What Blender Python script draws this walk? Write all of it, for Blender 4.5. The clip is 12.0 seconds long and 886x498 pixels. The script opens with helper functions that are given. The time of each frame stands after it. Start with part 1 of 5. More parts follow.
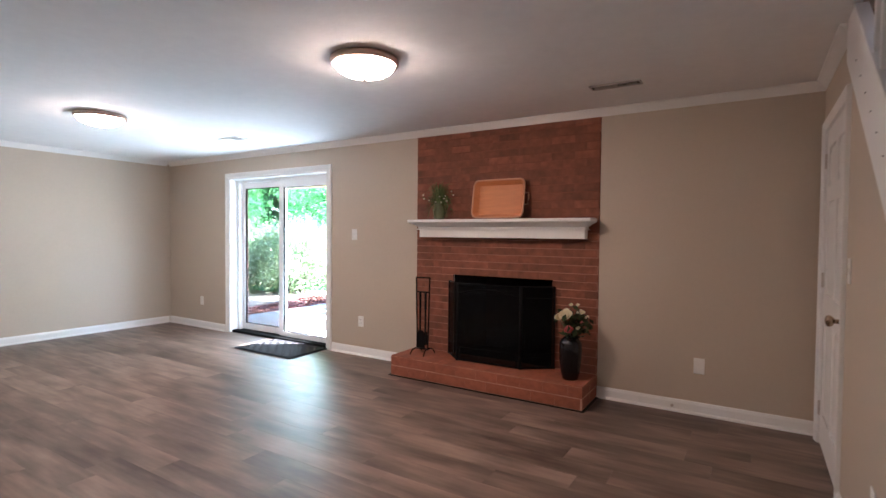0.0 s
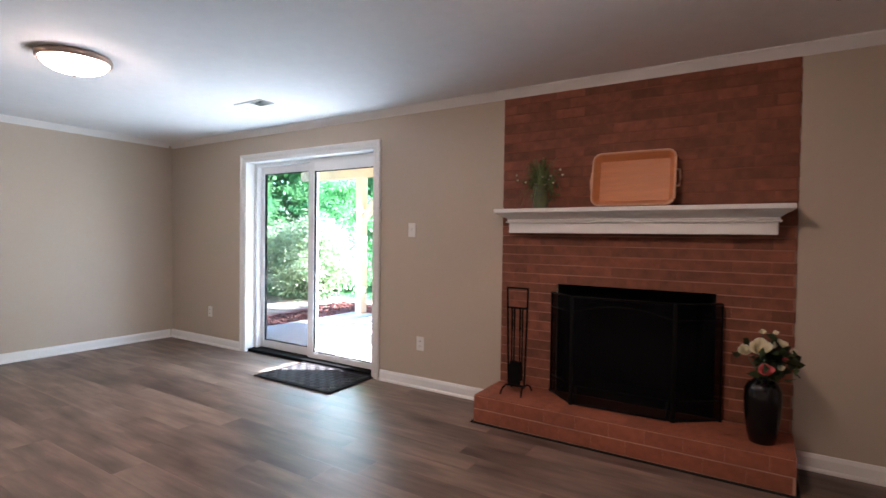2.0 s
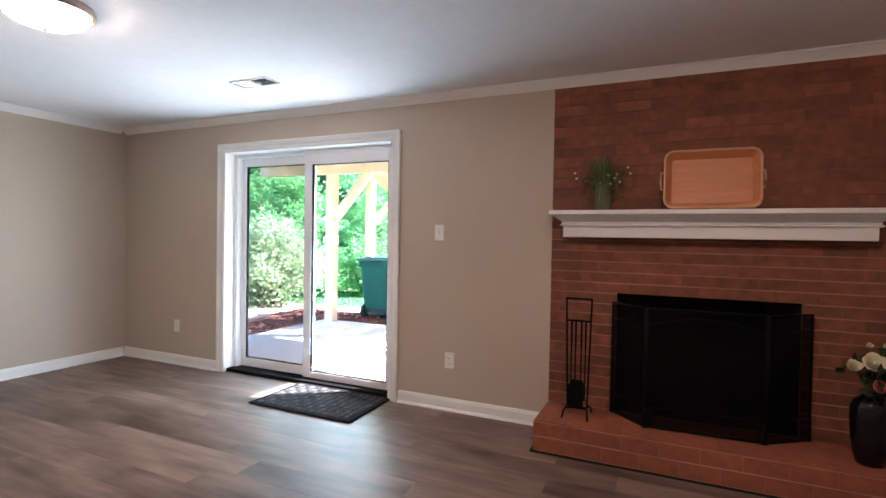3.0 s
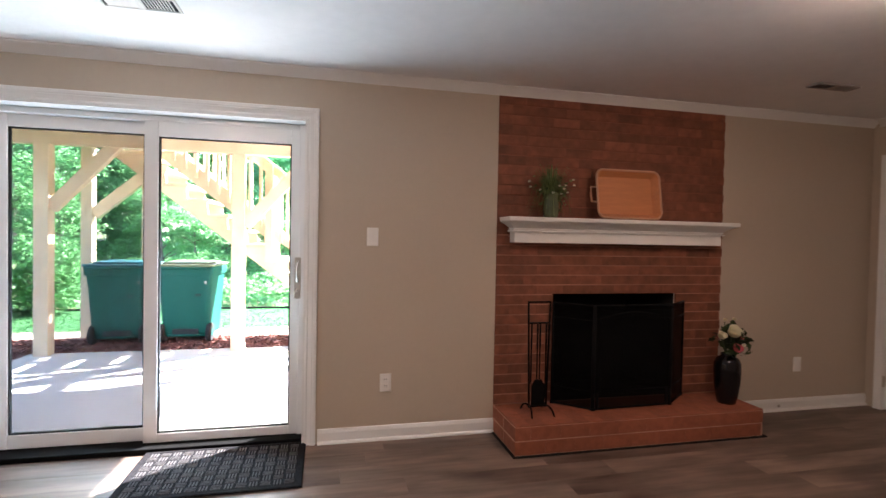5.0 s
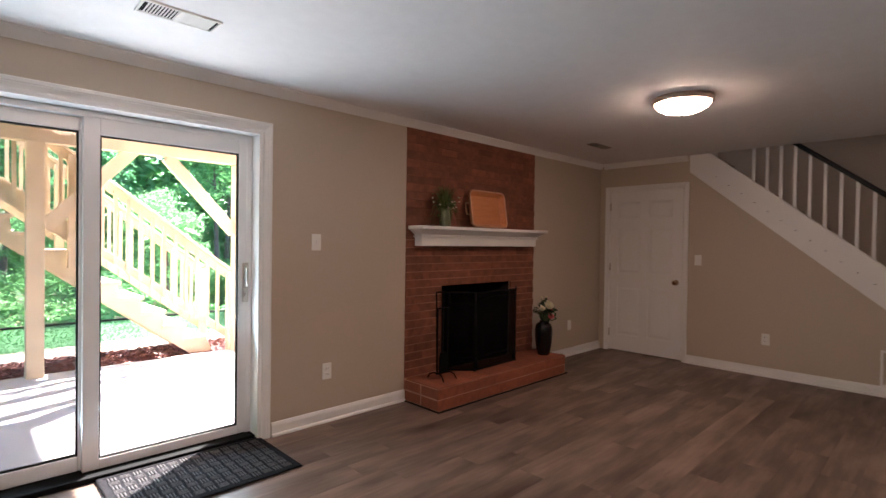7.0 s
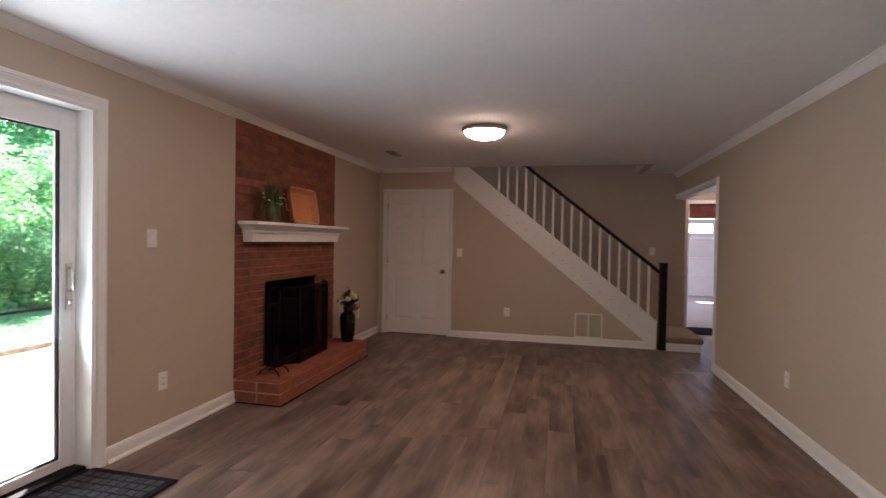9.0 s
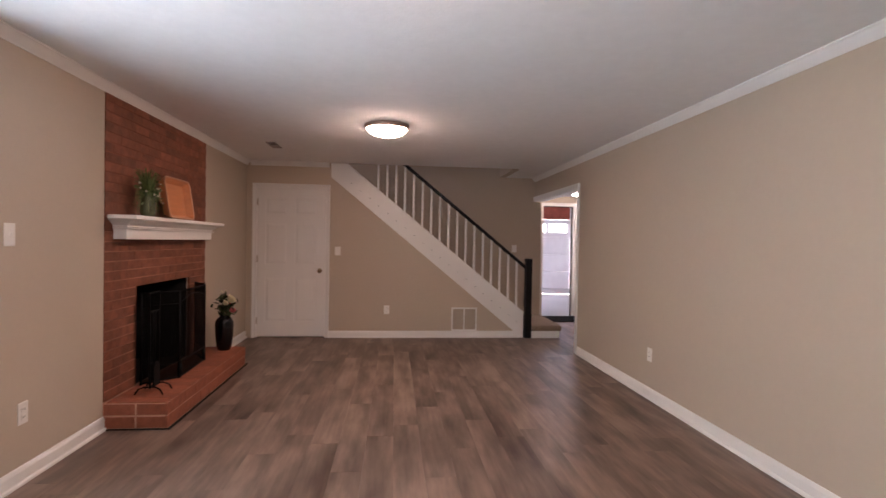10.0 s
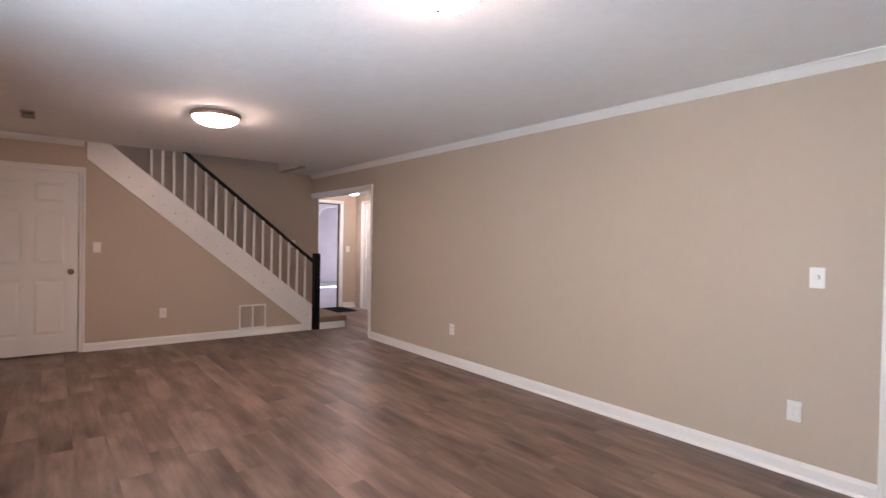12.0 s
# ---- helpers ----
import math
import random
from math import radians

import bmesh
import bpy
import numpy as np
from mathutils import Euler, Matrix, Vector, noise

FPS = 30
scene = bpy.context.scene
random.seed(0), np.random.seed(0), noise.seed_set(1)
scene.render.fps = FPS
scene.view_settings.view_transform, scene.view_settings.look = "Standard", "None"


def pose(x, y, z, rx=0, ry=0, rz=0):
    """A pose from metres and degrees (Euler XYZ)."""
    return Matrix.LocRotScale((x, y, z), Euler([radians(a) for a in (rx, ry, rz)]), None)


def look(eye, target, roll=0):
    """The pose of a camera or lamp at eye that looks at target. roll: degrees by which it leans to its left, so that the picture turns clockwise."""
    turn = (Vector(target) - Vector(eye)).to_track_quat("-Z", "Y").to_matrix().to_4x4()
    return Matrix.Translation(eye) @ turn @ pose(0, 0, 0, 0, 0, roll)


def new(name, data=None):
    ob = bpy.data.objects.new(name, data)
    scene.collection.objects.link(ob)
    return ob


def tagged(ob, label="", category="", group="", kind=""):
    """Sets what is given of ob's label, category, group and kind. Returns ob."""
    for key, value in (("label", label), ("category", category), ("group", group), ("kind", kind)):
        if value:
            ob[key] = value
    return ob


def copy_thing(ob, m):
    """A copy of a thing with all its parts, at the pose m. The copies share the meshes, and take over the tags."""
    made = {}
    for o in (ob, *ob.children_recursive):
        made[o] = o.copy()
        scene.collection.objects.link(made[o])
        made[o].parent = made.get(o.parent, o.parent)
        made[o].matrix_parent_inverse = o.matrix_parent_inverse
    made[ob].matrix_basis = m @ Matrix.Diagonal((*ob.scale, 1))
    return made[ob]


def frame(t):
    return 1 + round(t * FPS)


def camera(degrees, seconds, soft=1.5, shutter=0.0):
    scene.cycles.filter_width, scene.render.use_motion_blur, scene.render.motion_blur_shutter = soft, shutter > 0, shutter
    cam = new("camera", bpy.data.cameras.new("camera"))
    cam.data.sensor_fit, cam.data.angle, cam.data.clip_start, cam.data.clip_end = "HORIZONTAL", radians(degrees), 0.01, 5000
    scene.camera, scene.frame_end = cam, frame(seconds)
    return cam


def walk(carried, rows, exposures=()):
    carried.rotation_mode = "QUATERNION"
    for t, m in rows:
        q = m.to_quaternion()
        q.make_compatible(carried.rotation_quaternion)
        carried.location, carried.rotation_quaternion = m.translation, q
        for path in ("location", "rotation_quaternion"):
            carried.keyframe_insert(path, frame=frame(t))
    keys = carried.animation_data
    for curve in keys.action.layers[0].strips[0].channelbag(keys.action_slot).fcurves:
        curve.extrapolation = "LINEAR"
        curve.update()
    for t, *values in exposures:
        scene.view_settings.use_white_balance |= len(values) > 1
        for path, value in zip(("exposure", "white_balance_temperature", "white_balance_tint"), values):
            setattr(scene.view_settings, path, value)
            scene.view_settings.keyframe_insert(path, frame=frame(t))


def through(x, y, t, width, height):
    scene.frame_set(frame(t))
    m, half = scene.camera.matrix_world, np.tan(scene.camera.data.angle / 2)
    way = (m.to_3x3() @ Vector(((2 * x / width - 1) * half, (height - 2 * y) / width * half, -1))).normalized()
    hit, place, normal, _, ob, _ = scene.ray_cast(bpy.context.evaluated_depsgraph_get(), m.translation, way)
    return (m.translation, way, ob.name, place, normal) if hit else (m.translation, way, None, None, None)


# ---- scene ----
# ---- camera and walk ----
cam = camera(83.1, 12.0, shutter=0.3)
PATH = [
    (0, (0.045, 0.044, 1.348), (-1.012, 1.741, 1.292), 0.5),
    (0.5, (-0.214, 0.301, 1.314), (-1.273, 1.997, 1.268), 0.7),
    (1, (-0.522, 0.494, 1.298), (-1.584, 2.189, 1.254), 0.8),
    (1.5, (-0.853, 0.672, 1.303), (-1.919, 2.363, 1.256), 0.8),
    (2, (-1.248, 0.779, 1.284), (-2.311, 2.473, 1.238), 0.8),
    (2.5, (-1.691, 0.804, 1.287), (-2.69, 2.536, 1.245), 0.9),
    (4.5, (-3.598, 0.904, 1.341), (-3.462, 2.899, 1.3), 1.1),
    (5, (-4.045, 0.97, 1.344), (-3.59, 2.917, 1.301), 1.1),
    (5.5, (-4.481, 0.956, 1.318), (-3.742, 2.814, 1.29), 1.0),
    (6, (-4.884, 0.971, 1.358), (-3.89, 2.706, 1.316), 1.1),
    (6.5, (-5.277, 0.96, 1.349), (-4.065, 2.551, 1.321), 0.9),
    (8.5, (-6.393, 1.397, 1.38), (-4.556, 2.186, 1.334), 1.2),
    (9, (-6.501, 1.661, 1.361), (-4.554, 2.118, 1.328), 1.0),
    (9.5, (-6.541, 1.967, 1.369), (-4.543, 2.067, 1.335), 0.9),
    (10, (-6.551, 2.276, 1.347), (-4.561, 2.081, 1.318), 1.0),
    (10.5, (-6.605, 2.609, 1.374), (-4.673, 2.095, 1.337), 1.1),
    (11, (-6.559, 2.914, 1.317), (-4.723, 2.121, 1.291), 1.1),
    (11.5, (-6.544, 3.181, 1.323), (-4.832, 2.147, 1.295), 0.9),
    (12, (-6.566, 3.465, 1.339), (-4.993, 2.23, 1.309), 1.1),
]
EXPOSURES = [(0.0, 4.43, 5400, 11), (1.0, 4.22, 5480, 15), (1.5, 3.99, 5500, 14), (2.5, 3.96, 5620, 13), (4.5, 3.89, 5900, 14), (5.5, 3.74, 6030, 16),
             (6.5, 3.52, 6120, 18), (8.5, 3.53, 6230, 16), (9.5, 3.76, 6280, 21), (10.0, 4.18, 6080, 21), (10.5, 4.40, 6020, 19), (12.0, 4.40, 5830, 19)]
walk(cam, [(t, look(eye, target, roll)) for t, eye, target, roll in PATH], EXPOSURES)

# ---- light ----
SUN_WAY = Vector((0.81, 0.59, 0.0)).normalized()
SUN_HIGH = radians(42)
world = bpy.data.worlds.new("world")
scene.world = world
world.use_nodes = True
wn = world.node_tree.nodes
sky = wn.new("ShaderNodeTexSky")
sky.sky_type, sky.sun_disc = "NISHITA", False
sky.sun_elevation, sky.sun_rotation = SUN_HIGH, math.atan2(SUN_WAY.x, SUN_WAY.y)
wn["Background"].inputs["Strength"].default_value = 0.15
world.node_tree.links.new(sky.outputs["Color"], wn["Background"].inputs["Color"])
sun_data = bpy.data.lights.new("sun", "SUN")
sun_data.energy, sun_data.angle, sun_data.color = 5.0, radians(0.5), (1.0, 0.94, 0.84)
sun = new("sun", sun_data)
sun_at = SUN_WAY * math.cos(SUN_HIGH) + Vector((0, 0, math.sin(SUN_HIGH)))
sun.matrix_world = look(sun_at * 40, (0, 0, 0))
LAMP = 4.8          # glow of the ceiling lamps' glass bowls
HALL_LAMP = 5.7


def area(name, at, target, width, height, watts, colour):
    data = bpy.data.lights.new(name, "AREA")
    data.shape, data.size, data.size_y, data.energy, data.color = "RECTANGLE", width, height, watts, colour
    ob = new(name, data)
    ob.matrix_world = look(at, target)
    return ob


# added area lamps: sky light in two openings, fill inside the closed garage
area("door_daylight", (-5.07, 4.54, 0.68), (-6.0, 0.6, 2.1), 1.70, 1.15, 3.7, (0.70, 0.92, 1.0))
area("upstairs_daylight", (0.965, 4.49, 3.85), (0.965, 2.0, 3.0), 0.8, 1.3, 1.8, (0.88, 0.88, 1.0))
area("garage_daylight", (6.2, 1.0, 1.3), (6.0, -3.0, 0.8), 1.6, 1.6, 10.0, (0.93, 0.92, 1.0))

# ---- materials ----
def material(name, colour, rough=0.5, metal=0.0, grain=0.0, scale=8.0, bump=0.0, bump_scale=60.0, spread=0.0, coat=0.0,
             stretch=(1, 1, 1), stain=0.0, stain_scale=1.2, spec=0.5):
    """Paint, metal, stone: a base colour with fine grain, broad stains, relief and a shift from piece to piece."""
    m = bpy.data.materials.new(name)
    m.use_nodes = True
    nodes, links = m.node_tree.nodes, m.node_tree.links
    p = nodes["Principled BSDF"]
    p.inputs["Roughness"].default_value, p.inputs["Metallic"].default_value = rough, metal
    p.inputs["Coat Weight"].default_value = coat
    p.inputs["Specular IOR Level"].default_value = spec
    where = nodes.new("ShaderNodeTexCoord")
    fit_to = nodes.new("ShaderNodeMapping")
    fit_to.inputs["Scale"].default_value = stretch
    if spread:          # each piece takes its own stretch of the pattern
        own, shift = nodes.new("ShaderNodeObjectInfo"), nodes.new("ShaderNodeVectorMath")
        shift.operation = "MULTIPLY_ADD"
        shift.inputs[1].default_value = (37, 53, 11)
        links.new(own.outputs["Random"], shift.inputs[0])
        links.new(where.outputs["Object"], shift.inputs[2])
        links.new(shift.outputs[0], fit_to.inputs["Vector"])
    else:
        links.new(where.outputs["Object"], fit_to.inputs["Vector"])
    last = None
    base = nodes.new("ShaderNodeRGB")
    base.outputs[0].default_value = (*colour, 1)
    last = base.outputs[0]
    for amount, size, detail in ((grain, scale, 6.0), (stain, stain_scale, 3.0)):
        if amount:
            tex = nodes.new("ShaderNodeTexNoise")
            tex.inputs["Scale"].default_value, tex.inputs["Detail"].default_value = size, detail
            links.new(fit_to.outputs[0], tex.inputs["Vector"])
            ramp = nodes.new("ShaderNodeMapRange")
            ramp.inputs["From Min"].default_value, ramp.inputs["From Max"].default_value = 0.3, 0.7
            ramp.inputs["To Min"].default_value, ramp.inputs["To Max"].default_value = 1 - amount, 1 + amount
            links.new(tex.outputs[0], ramp.inputs["Value"])
            hsv = nodes.new("ShaderNodeHueSaturation")
            links.new(ramp.outputs[0], hsv.inputs["Value"])
            links.new(last, hsv.inputs["Color"])
            last = hsv.outputs[0]
    if spread:
        info = nodes.new("ShaderNodeObjectInfo")
        ramp = nodes.new("ShaderNodeMapRange")
        ramp.inputs["To Min"].default_value, ramp.inputs["To Max"].default_value = 1 - spread, 1 + spread
        links.new(info.outputs["Random"], ramp.inputs["Value"])
        hsv = nodes.new("ShaderNodeHueSaturation")
        links.new(ramp.outputs[0], hsv.inputs["Value"])
        links.new(last, hsv.inputs["Color"])
        last = hsv.outputs[0]
    links.new(last, p.inputs["Base Color"])
    if bump:
        tex = nodes.new("ShaderNodeTexNoise")
        tex.inputs["Scale"].default_value, tex.inputs["Detail"].default_value = bump_scale, 4.0
        links.new(fit_to.outputs[0], tex.inputs["Vector"])
        relief = nodes.new("ShaderNodeBump")
        relief.inputs["Strength"].default_value, relief.inputs["Distance"].default_value = bump, 0.004
        links.new(tex.outputs[0], relief.inputs["Height"])
        links.new(relief.outputs[0], p.inputs["Normal"])
    return m


def plank_material():
    """Grey-brown vinyl plank: long grain along x, cloudy patches, each plank its own tone."""
    m = bpy.data.materials.new("vinyl plank")
    m.use_nodes = True
    nodes, links = m.node_tree.nodes, m.node_tree.links
    p = nodes["Principled BSDF"]
    where, info = nodes.new("ShaderNodeTexCoord"), nodes.new("ShaderNodeObjectInfo")
    shift = nodes.new("ShaderNodeVectorMath")
    shift.operation = "MULTIPLY_ADD"
    links.new(info.outputs["Random"], shift.inputs[0])
    shift.inputs[1].default_value = (37, 53, 11)
    links.new(where.outputs["Object"], shift.inputs[2])
    fac = None
    for stretch, size, weight in (((1.2, 14, 14), 2.2, 0.40), ((0.9, 3.2, 3), 1.9, 1.22)):
        fit_to = nodes.new("ShaderNodeMapping")
        fit_to.inputs["Scale"].default_value = stretch
        links.new(shift.outputs[0], fit_to.inputs["Vector"])
        tex = nodes.new("ShaderNodeTexNoise")
        tex.inputs["Scale"].default_value, tex.inputs["Detail"].default_value = size, 7.0
        links.new(fit_to.outputs[0], tex.inputs["Vector"])
        mul = nodes.new("ShaderNodeMath")
        mul.operation = "MULTIPLY_ADD"
        mul.inputs[1].default_value = weight
        links.new(tex.outputs[0], mul.inputs[0])
        if fac is None:
            mul.inputs[2].default_value = -0.315
        else:
            links.new(fac, mul.inputs[2])
        fac = mul.outputs[0]
    tone = nodes.new("ShaderNodeMath")
    tone.operation = "MULTIPLY_ADD"
    tone.inputs[1].default_value = 0.20
    links.new(info.outputs["Random"], tone.inputs[0])
    links.new(fac, tone.inputs[2])
    ramp = nodes.new("ShaderNodeValToRGB")
    e = ramp.color_ramp.elements
    e[0].position, e[0].color = 0.26, (0.062, 0.037, 0.028, 1)
    e[1].position, e[1].color = 0.88, (0.278, 0.197, 0.153, 1)
    mid = ramp.color_ramp.elements.new(0.56)
    mid.color = (0.148, 0.103, 0.081, 1)
    links.new(tone.outputs[0], ramp.inputs[0])
    links.new(ramp.outputs[0], p.inputs["Base Color"])
    p.inputs["Roughness"].default_value = 0.42
    p.inputs["Specular IOR Level"].default_value = 0.32
    relief = nodes.new("ShaderNodeBump")
    relief.inputs["Strength"].default_value, relief.inputs["Distance"].default_value = 0.12, 0.002
    links.new(fac, relief.inputs["Height"])
    links.new(relief.outputs[0], p.inputs["Normal"])
    return m


def glass_material(name, tint=(1, 1, 1), gloss=0.0):
    """Thin pane: clear, with mirror gloss that grows at grazing angles."""
    m = bpy.data.materials.new(name)
    m.use_nodes = True
    nodes, links = m.node_tree.nodes, m.node_tree.links
    clear, shine, mix = nodes.new("ShaderNodeBsdfTransparent"), nodes.new("ShaderNodeBsdfGlossy"), nodes.new("ShaderNodeMixShader")
    clear.inputs[0].default_value = (*tint, 1)
    shine.inputs["Roughness"].default_value = gloss
    facing, power, amount = nodes.new("ShaderNodeLayerWeight"), nodes.new("ShaderNodeMath"), nodes.new("ShaderNodeMath")
    power.operation, power.inputs[1].default_value = "POWER", 5.0
    amount.operation, amount.inputs[1].default_value, amount.inputs[2].default_value = "MULTIPLY_ADD", 0.9, 0.008
    facing.inputs["Blend"].default_value = 0.5
    links.new(facing.outputs["Facing"], power.inputs[0])
    links.new(power.outputs[0], amount.inputs[0])
    links.new(amount.outputs[0], mix.inputs[0])
    links.new(clear.outputs[0], mix.inputs[1])
    links.new(shine.outputs[0], mix.inputs[2])
    links.new(mix.outputs[0], nodes["Material Output"].inputs[0])
    return m


def mesh_material(name, colour, cover):
    """Fine woven wire, too small to see singly: part cover, part open."""
    m = bpy.data.materials.new(name)
    m.use_nodes = True
    nodes, links = m.node_tree.nodes, m.node_tree.links
    p = nodes["Principled BSDF"]
    p.inputs["Base Color"].default_value, p.inputs["Roughness"].default_value = (*colour, 1), 0.8
    p.inputs["Specular IOR Level"].default_value = 0.1
    clear, mix = nodes.new("ShaderNodeBsdfTransparent"), nodes.new("ShaderNodeMixShader")
    mix.inputs[0].default_value = cover
    links.new(clear.outputs[0], mix.inputs[1])
    links.new(p.outputs[0], mix.inputs[2])
    links.new(mix.outputs[0], nodes["Material Output"].inputs[0])
    return m


def leaf_material(name, dark, light, through=0.45):
    m = bpy.data.materials.new(name)
    m.use_nodes = True
    nodes, links = m.node_tree.nodes, m.node_tree.links
    p = nodes["Principled BSDF"]
    p.inputs["Roughness"].default_value, p.inputs["Specular IOR Level"].default_value = 0.6, 0.2
    isle = nodes.new("ShaderNodeNewGeometry")
    ramp = nodes.new("ShaderNodeValToRGB")
    ramp.color_ramp.elements[0].color, ramp.color_ramp.elements[1].color = (*dark, 1), (*light, 1)
    links.new(isle.outputs["Random Per Island"], ramp.inputs[0])
    links.new(ramp.outputs[0], p.inputs["Base Color"])
    thin, mix = nodes.new("ShaderNodeBsdfTranslucent"), nodes.new("ShaderNodeMixShader")
    links.new(ramp.outputs[0], thin.inputs[0])
    mix.inputs[0].default_value = through
    links.new(p.outputs[0], mix.inputs[1])
    links.new(thin.outputs[0], mix.inputs[2])
    links.new(mix.outputs[0], nodes["Material Output"].inputs[0])
    return m


def glow_material(name, colour, strength):
    m = bpy.data.materials.new(name)
    m.use_nodes = True
    p = m.node_tree.nodes["Principled BSDF"]
    p.inputs["Base Color"].default_value, p.inputs["Roughness"].default_value = (0.9, 0.88, 0.84, 1), 0.3
    p.inputs["Emission Color"].default_value, p.inputs["Emission Strength"].default_value = (*colour, 1), strength
    return m


WALL = material("greige wall paint", (0.507, 0.424, 0.332), 0.55, grain=0.012, scale=30, bump=0.10, bump_scale=220, stain=0.025, stain_scale=0.8)
CEIL = material("textured ceiling paint", (0.82, 0.81, 0.80), 0.8, grain=0.02, scale=14, bump=0.36, bump_scale=42, stain=0.02)
TRIM = material("white trim paint", (0.80, 0.785, 0.76), 0.32, grain=0.012, scale=6, bump=0.03, bump_scale=90)
DOORW = material("white door paint", (0.78, 0.765, 0.74), 0.36, grain=0.015, scale=5, bump=0.05, bump_scale=140, stretch=(1, 1, 0.15))
VINYL = material("white vinyl", (0.82, 0.82, 0.82), 0.28, grain=0.01, scale=5)
PLATE = material("white plastic plate", (0.80, 0.78, 0.74), 0.3, grain=0.01, scale=9)
SLOT = material("dark slot", (0.012, 0.011, 0.010), 0.8, spec=0.2)
BRICK = material("red brick", (0.200, 0.066, 0.034), 0.75, grain=0.20, scale=17, bump=0.7, bump_scale=130, spread=0.19, stain=0.20, stain_scale=6)
HEARTH = material("hearth brick", (0.270, 0.081, 0.041), 0.7, grain=0.16, scale=22, bump=0.5, bump_scale=130, spread=0.10, stain=0.10, stain_scale=2.5)
MORTAR = material("tan mortar", (0.33, 0.148, 0.094), 0.9, grain=0.35, scale=2.2, bump=0.5, bump_scale=160)
PALEMORTAR = material("pale hearth mortar", (0.46, 0.25, 0.17), 0.9, grain=0.30, scale=5, bump=0.5, bump_scale=160)
# darker copy of the mortar: shade in the upper joints put into the colour
SHADEMORTAR = material("shade-darkened mortar", (0.205, 0.068, 0.038), 0.9, grain=0.35, scale=3, bump=0.5, bump_scale=160)
SOOT = material("sooty firebrick", (0.0035, 0.0033, 0.003), 0.95, grain=0.3, scale=10, bump=0.4, bump_scale=50)
IRON = material("black wrought iron", (0.004, 0.0035, 0.0035), 0.6, spec=0.08, grain=0.2, scale=30, bump=0.1)
WIRE = mesh_material("black fire mesh", (0.002, 0.002, 0.002), 0.54)
BUG = mesh_material("grey insect mesh", (0.02, 0.022, 0.024), 0.32)
GLASS = glass_material("door glass")
VASE = material("black glazed ceramic", (0.006, 0.005, 0.006), 0.16, coat=0.0, spec=0.35, grain=0.1, scale=12)
POT = material("green glazed ceramic", (0.11, 0.12, 0.06), 0.25, grain=0.25, scale=14, coat=0.3)
WICKER = material("tan tray wood", (0.54, 0.21, 0.08), 0.5, grain=0.05, scale=10, stretch=(1, 6, 6), bump=0.1, stain=0.06, stain_scale=4)
WHITE_PETAL = leaf_material("cream petals", (0.80, 0.74, 0.52), (0.90, 0.86, 0.68), 0.35)
PINK_PETAL = leaf_material("pink petals", (0.62, 0.10, 0.12), (0.85, 0.24, 0.24), 0.25)
SPRIG = leaf_material("house plant leaves", (0.045, 0.08, 0.025), (0.22, 0.28, 0.11), 0.3)
DARKLEAF = leaf_material("dark rose leaves", (0.012, 0.022, 0.010), (0.05, 0.075, 0.03), 0.15)
STEM = material("green stem", (0.05, 0.08, 0.03), 0.6, grain=0.2, scale=20)
BLACKWOOD = material("black stained wood", (0.007, 0.006, 0.006), 0.45, spec=0.25, grain=0.3, scale=6, stretch=(1, 1, 0.1), bump=0.1)
CARPET = material("beige carpet", (0.25, 0.18, 0.13), 1.0, grain=0.25, scale=120, bump=1.0, bump_scale=300)
VENT = material("grey-brown register paint", (0.38, 0.34, 0.31), 0.6, grain=0.1, scale=20)
KNOB = material("aged bronze knob", (0.42, 0.31, 0.21), 0.25, metal=1.0, grain=0.1, scale=30)
NICKEL = material("brushed nickel", (0.55, 0.50, 0.45), 0.28, metal=1.0, grain=0.08, scale=30)
BRONZE = material("brushed bronze ring", (0.50, 0.36, 0.29), 0.32, metal=0.7, grain=0.1, scale=20)
RUBBER = material("black rubber", (0.016, 0.015, 0.017), 0.95, spec=0.05, grain=0.3, scale=60, bump=0.5, bump_scale=200)
# rib colour raised to hold the glints and sun on the mat
MATRIB = material("lightened mat rib", (0.072, 0.067, 0.070), 0.8, spec=0.12, grain=0.3, scale=60, bump=0.4)
TARMAT = material("black mat pile", (0.004, 0.004, 0.0045), 0.95, spec=0.05, grain=0.3, scale=60, bump=0.5, bump_scale=200)
SILL = material("dark bronze sill", (0.003, 0.003, 0.0033), 0.7, spec=0.1, grain=0.2)
PINE = material("pressure treated pine", (0.64, 0.53, 0.37), 0.65, grain=0.14, scale=9, stretch=(0.35, 0.35, 0.35), bump=0.25, bump_scale=50, spread=0.07, stain=0.08, stain_scale=1.5)
CONCRETE = material("pale concrete", (0.50, 0.50, 0.50), 0.85, grain=0.06, scale=30, bump=0.3, bump_scale=120, stain=0.08, stain_scale=0.7)
MULCH = material("red bark mulch", (0.19, 0.064, 0.050), 0.95, grain=0.5, scale=40, bump=1.0, bump_scale=60)
CHIP = leaf_material("bark chips", (0.10, 0.042, 0.036), (0.25, 0.115, 0.095), 0.0)
SOIL = material("woodland floor", (0.12, 0.14, 0.055), 0.95, grain=0.35, scale=3, bump=0.8, bump_scale=20, stain=0.3, stain_scale=0.2)
LAWN = material("lawn", (0.032, 0.135, 0.036), 0.9, grain=0.3, scale=25, bump=1.0, bump_scale=90, stain=0.2, stain_scale=0.8)
BLADE = leaf_material("grass blades", (0.030, 0.12, 0.032), (0.045, 0.155, 0.045), 0.5)
LEAF = leaf_material("broad leaves", (0.075, 0.25, 0.105), (0.18, 0.44, 0.21), 0.72)
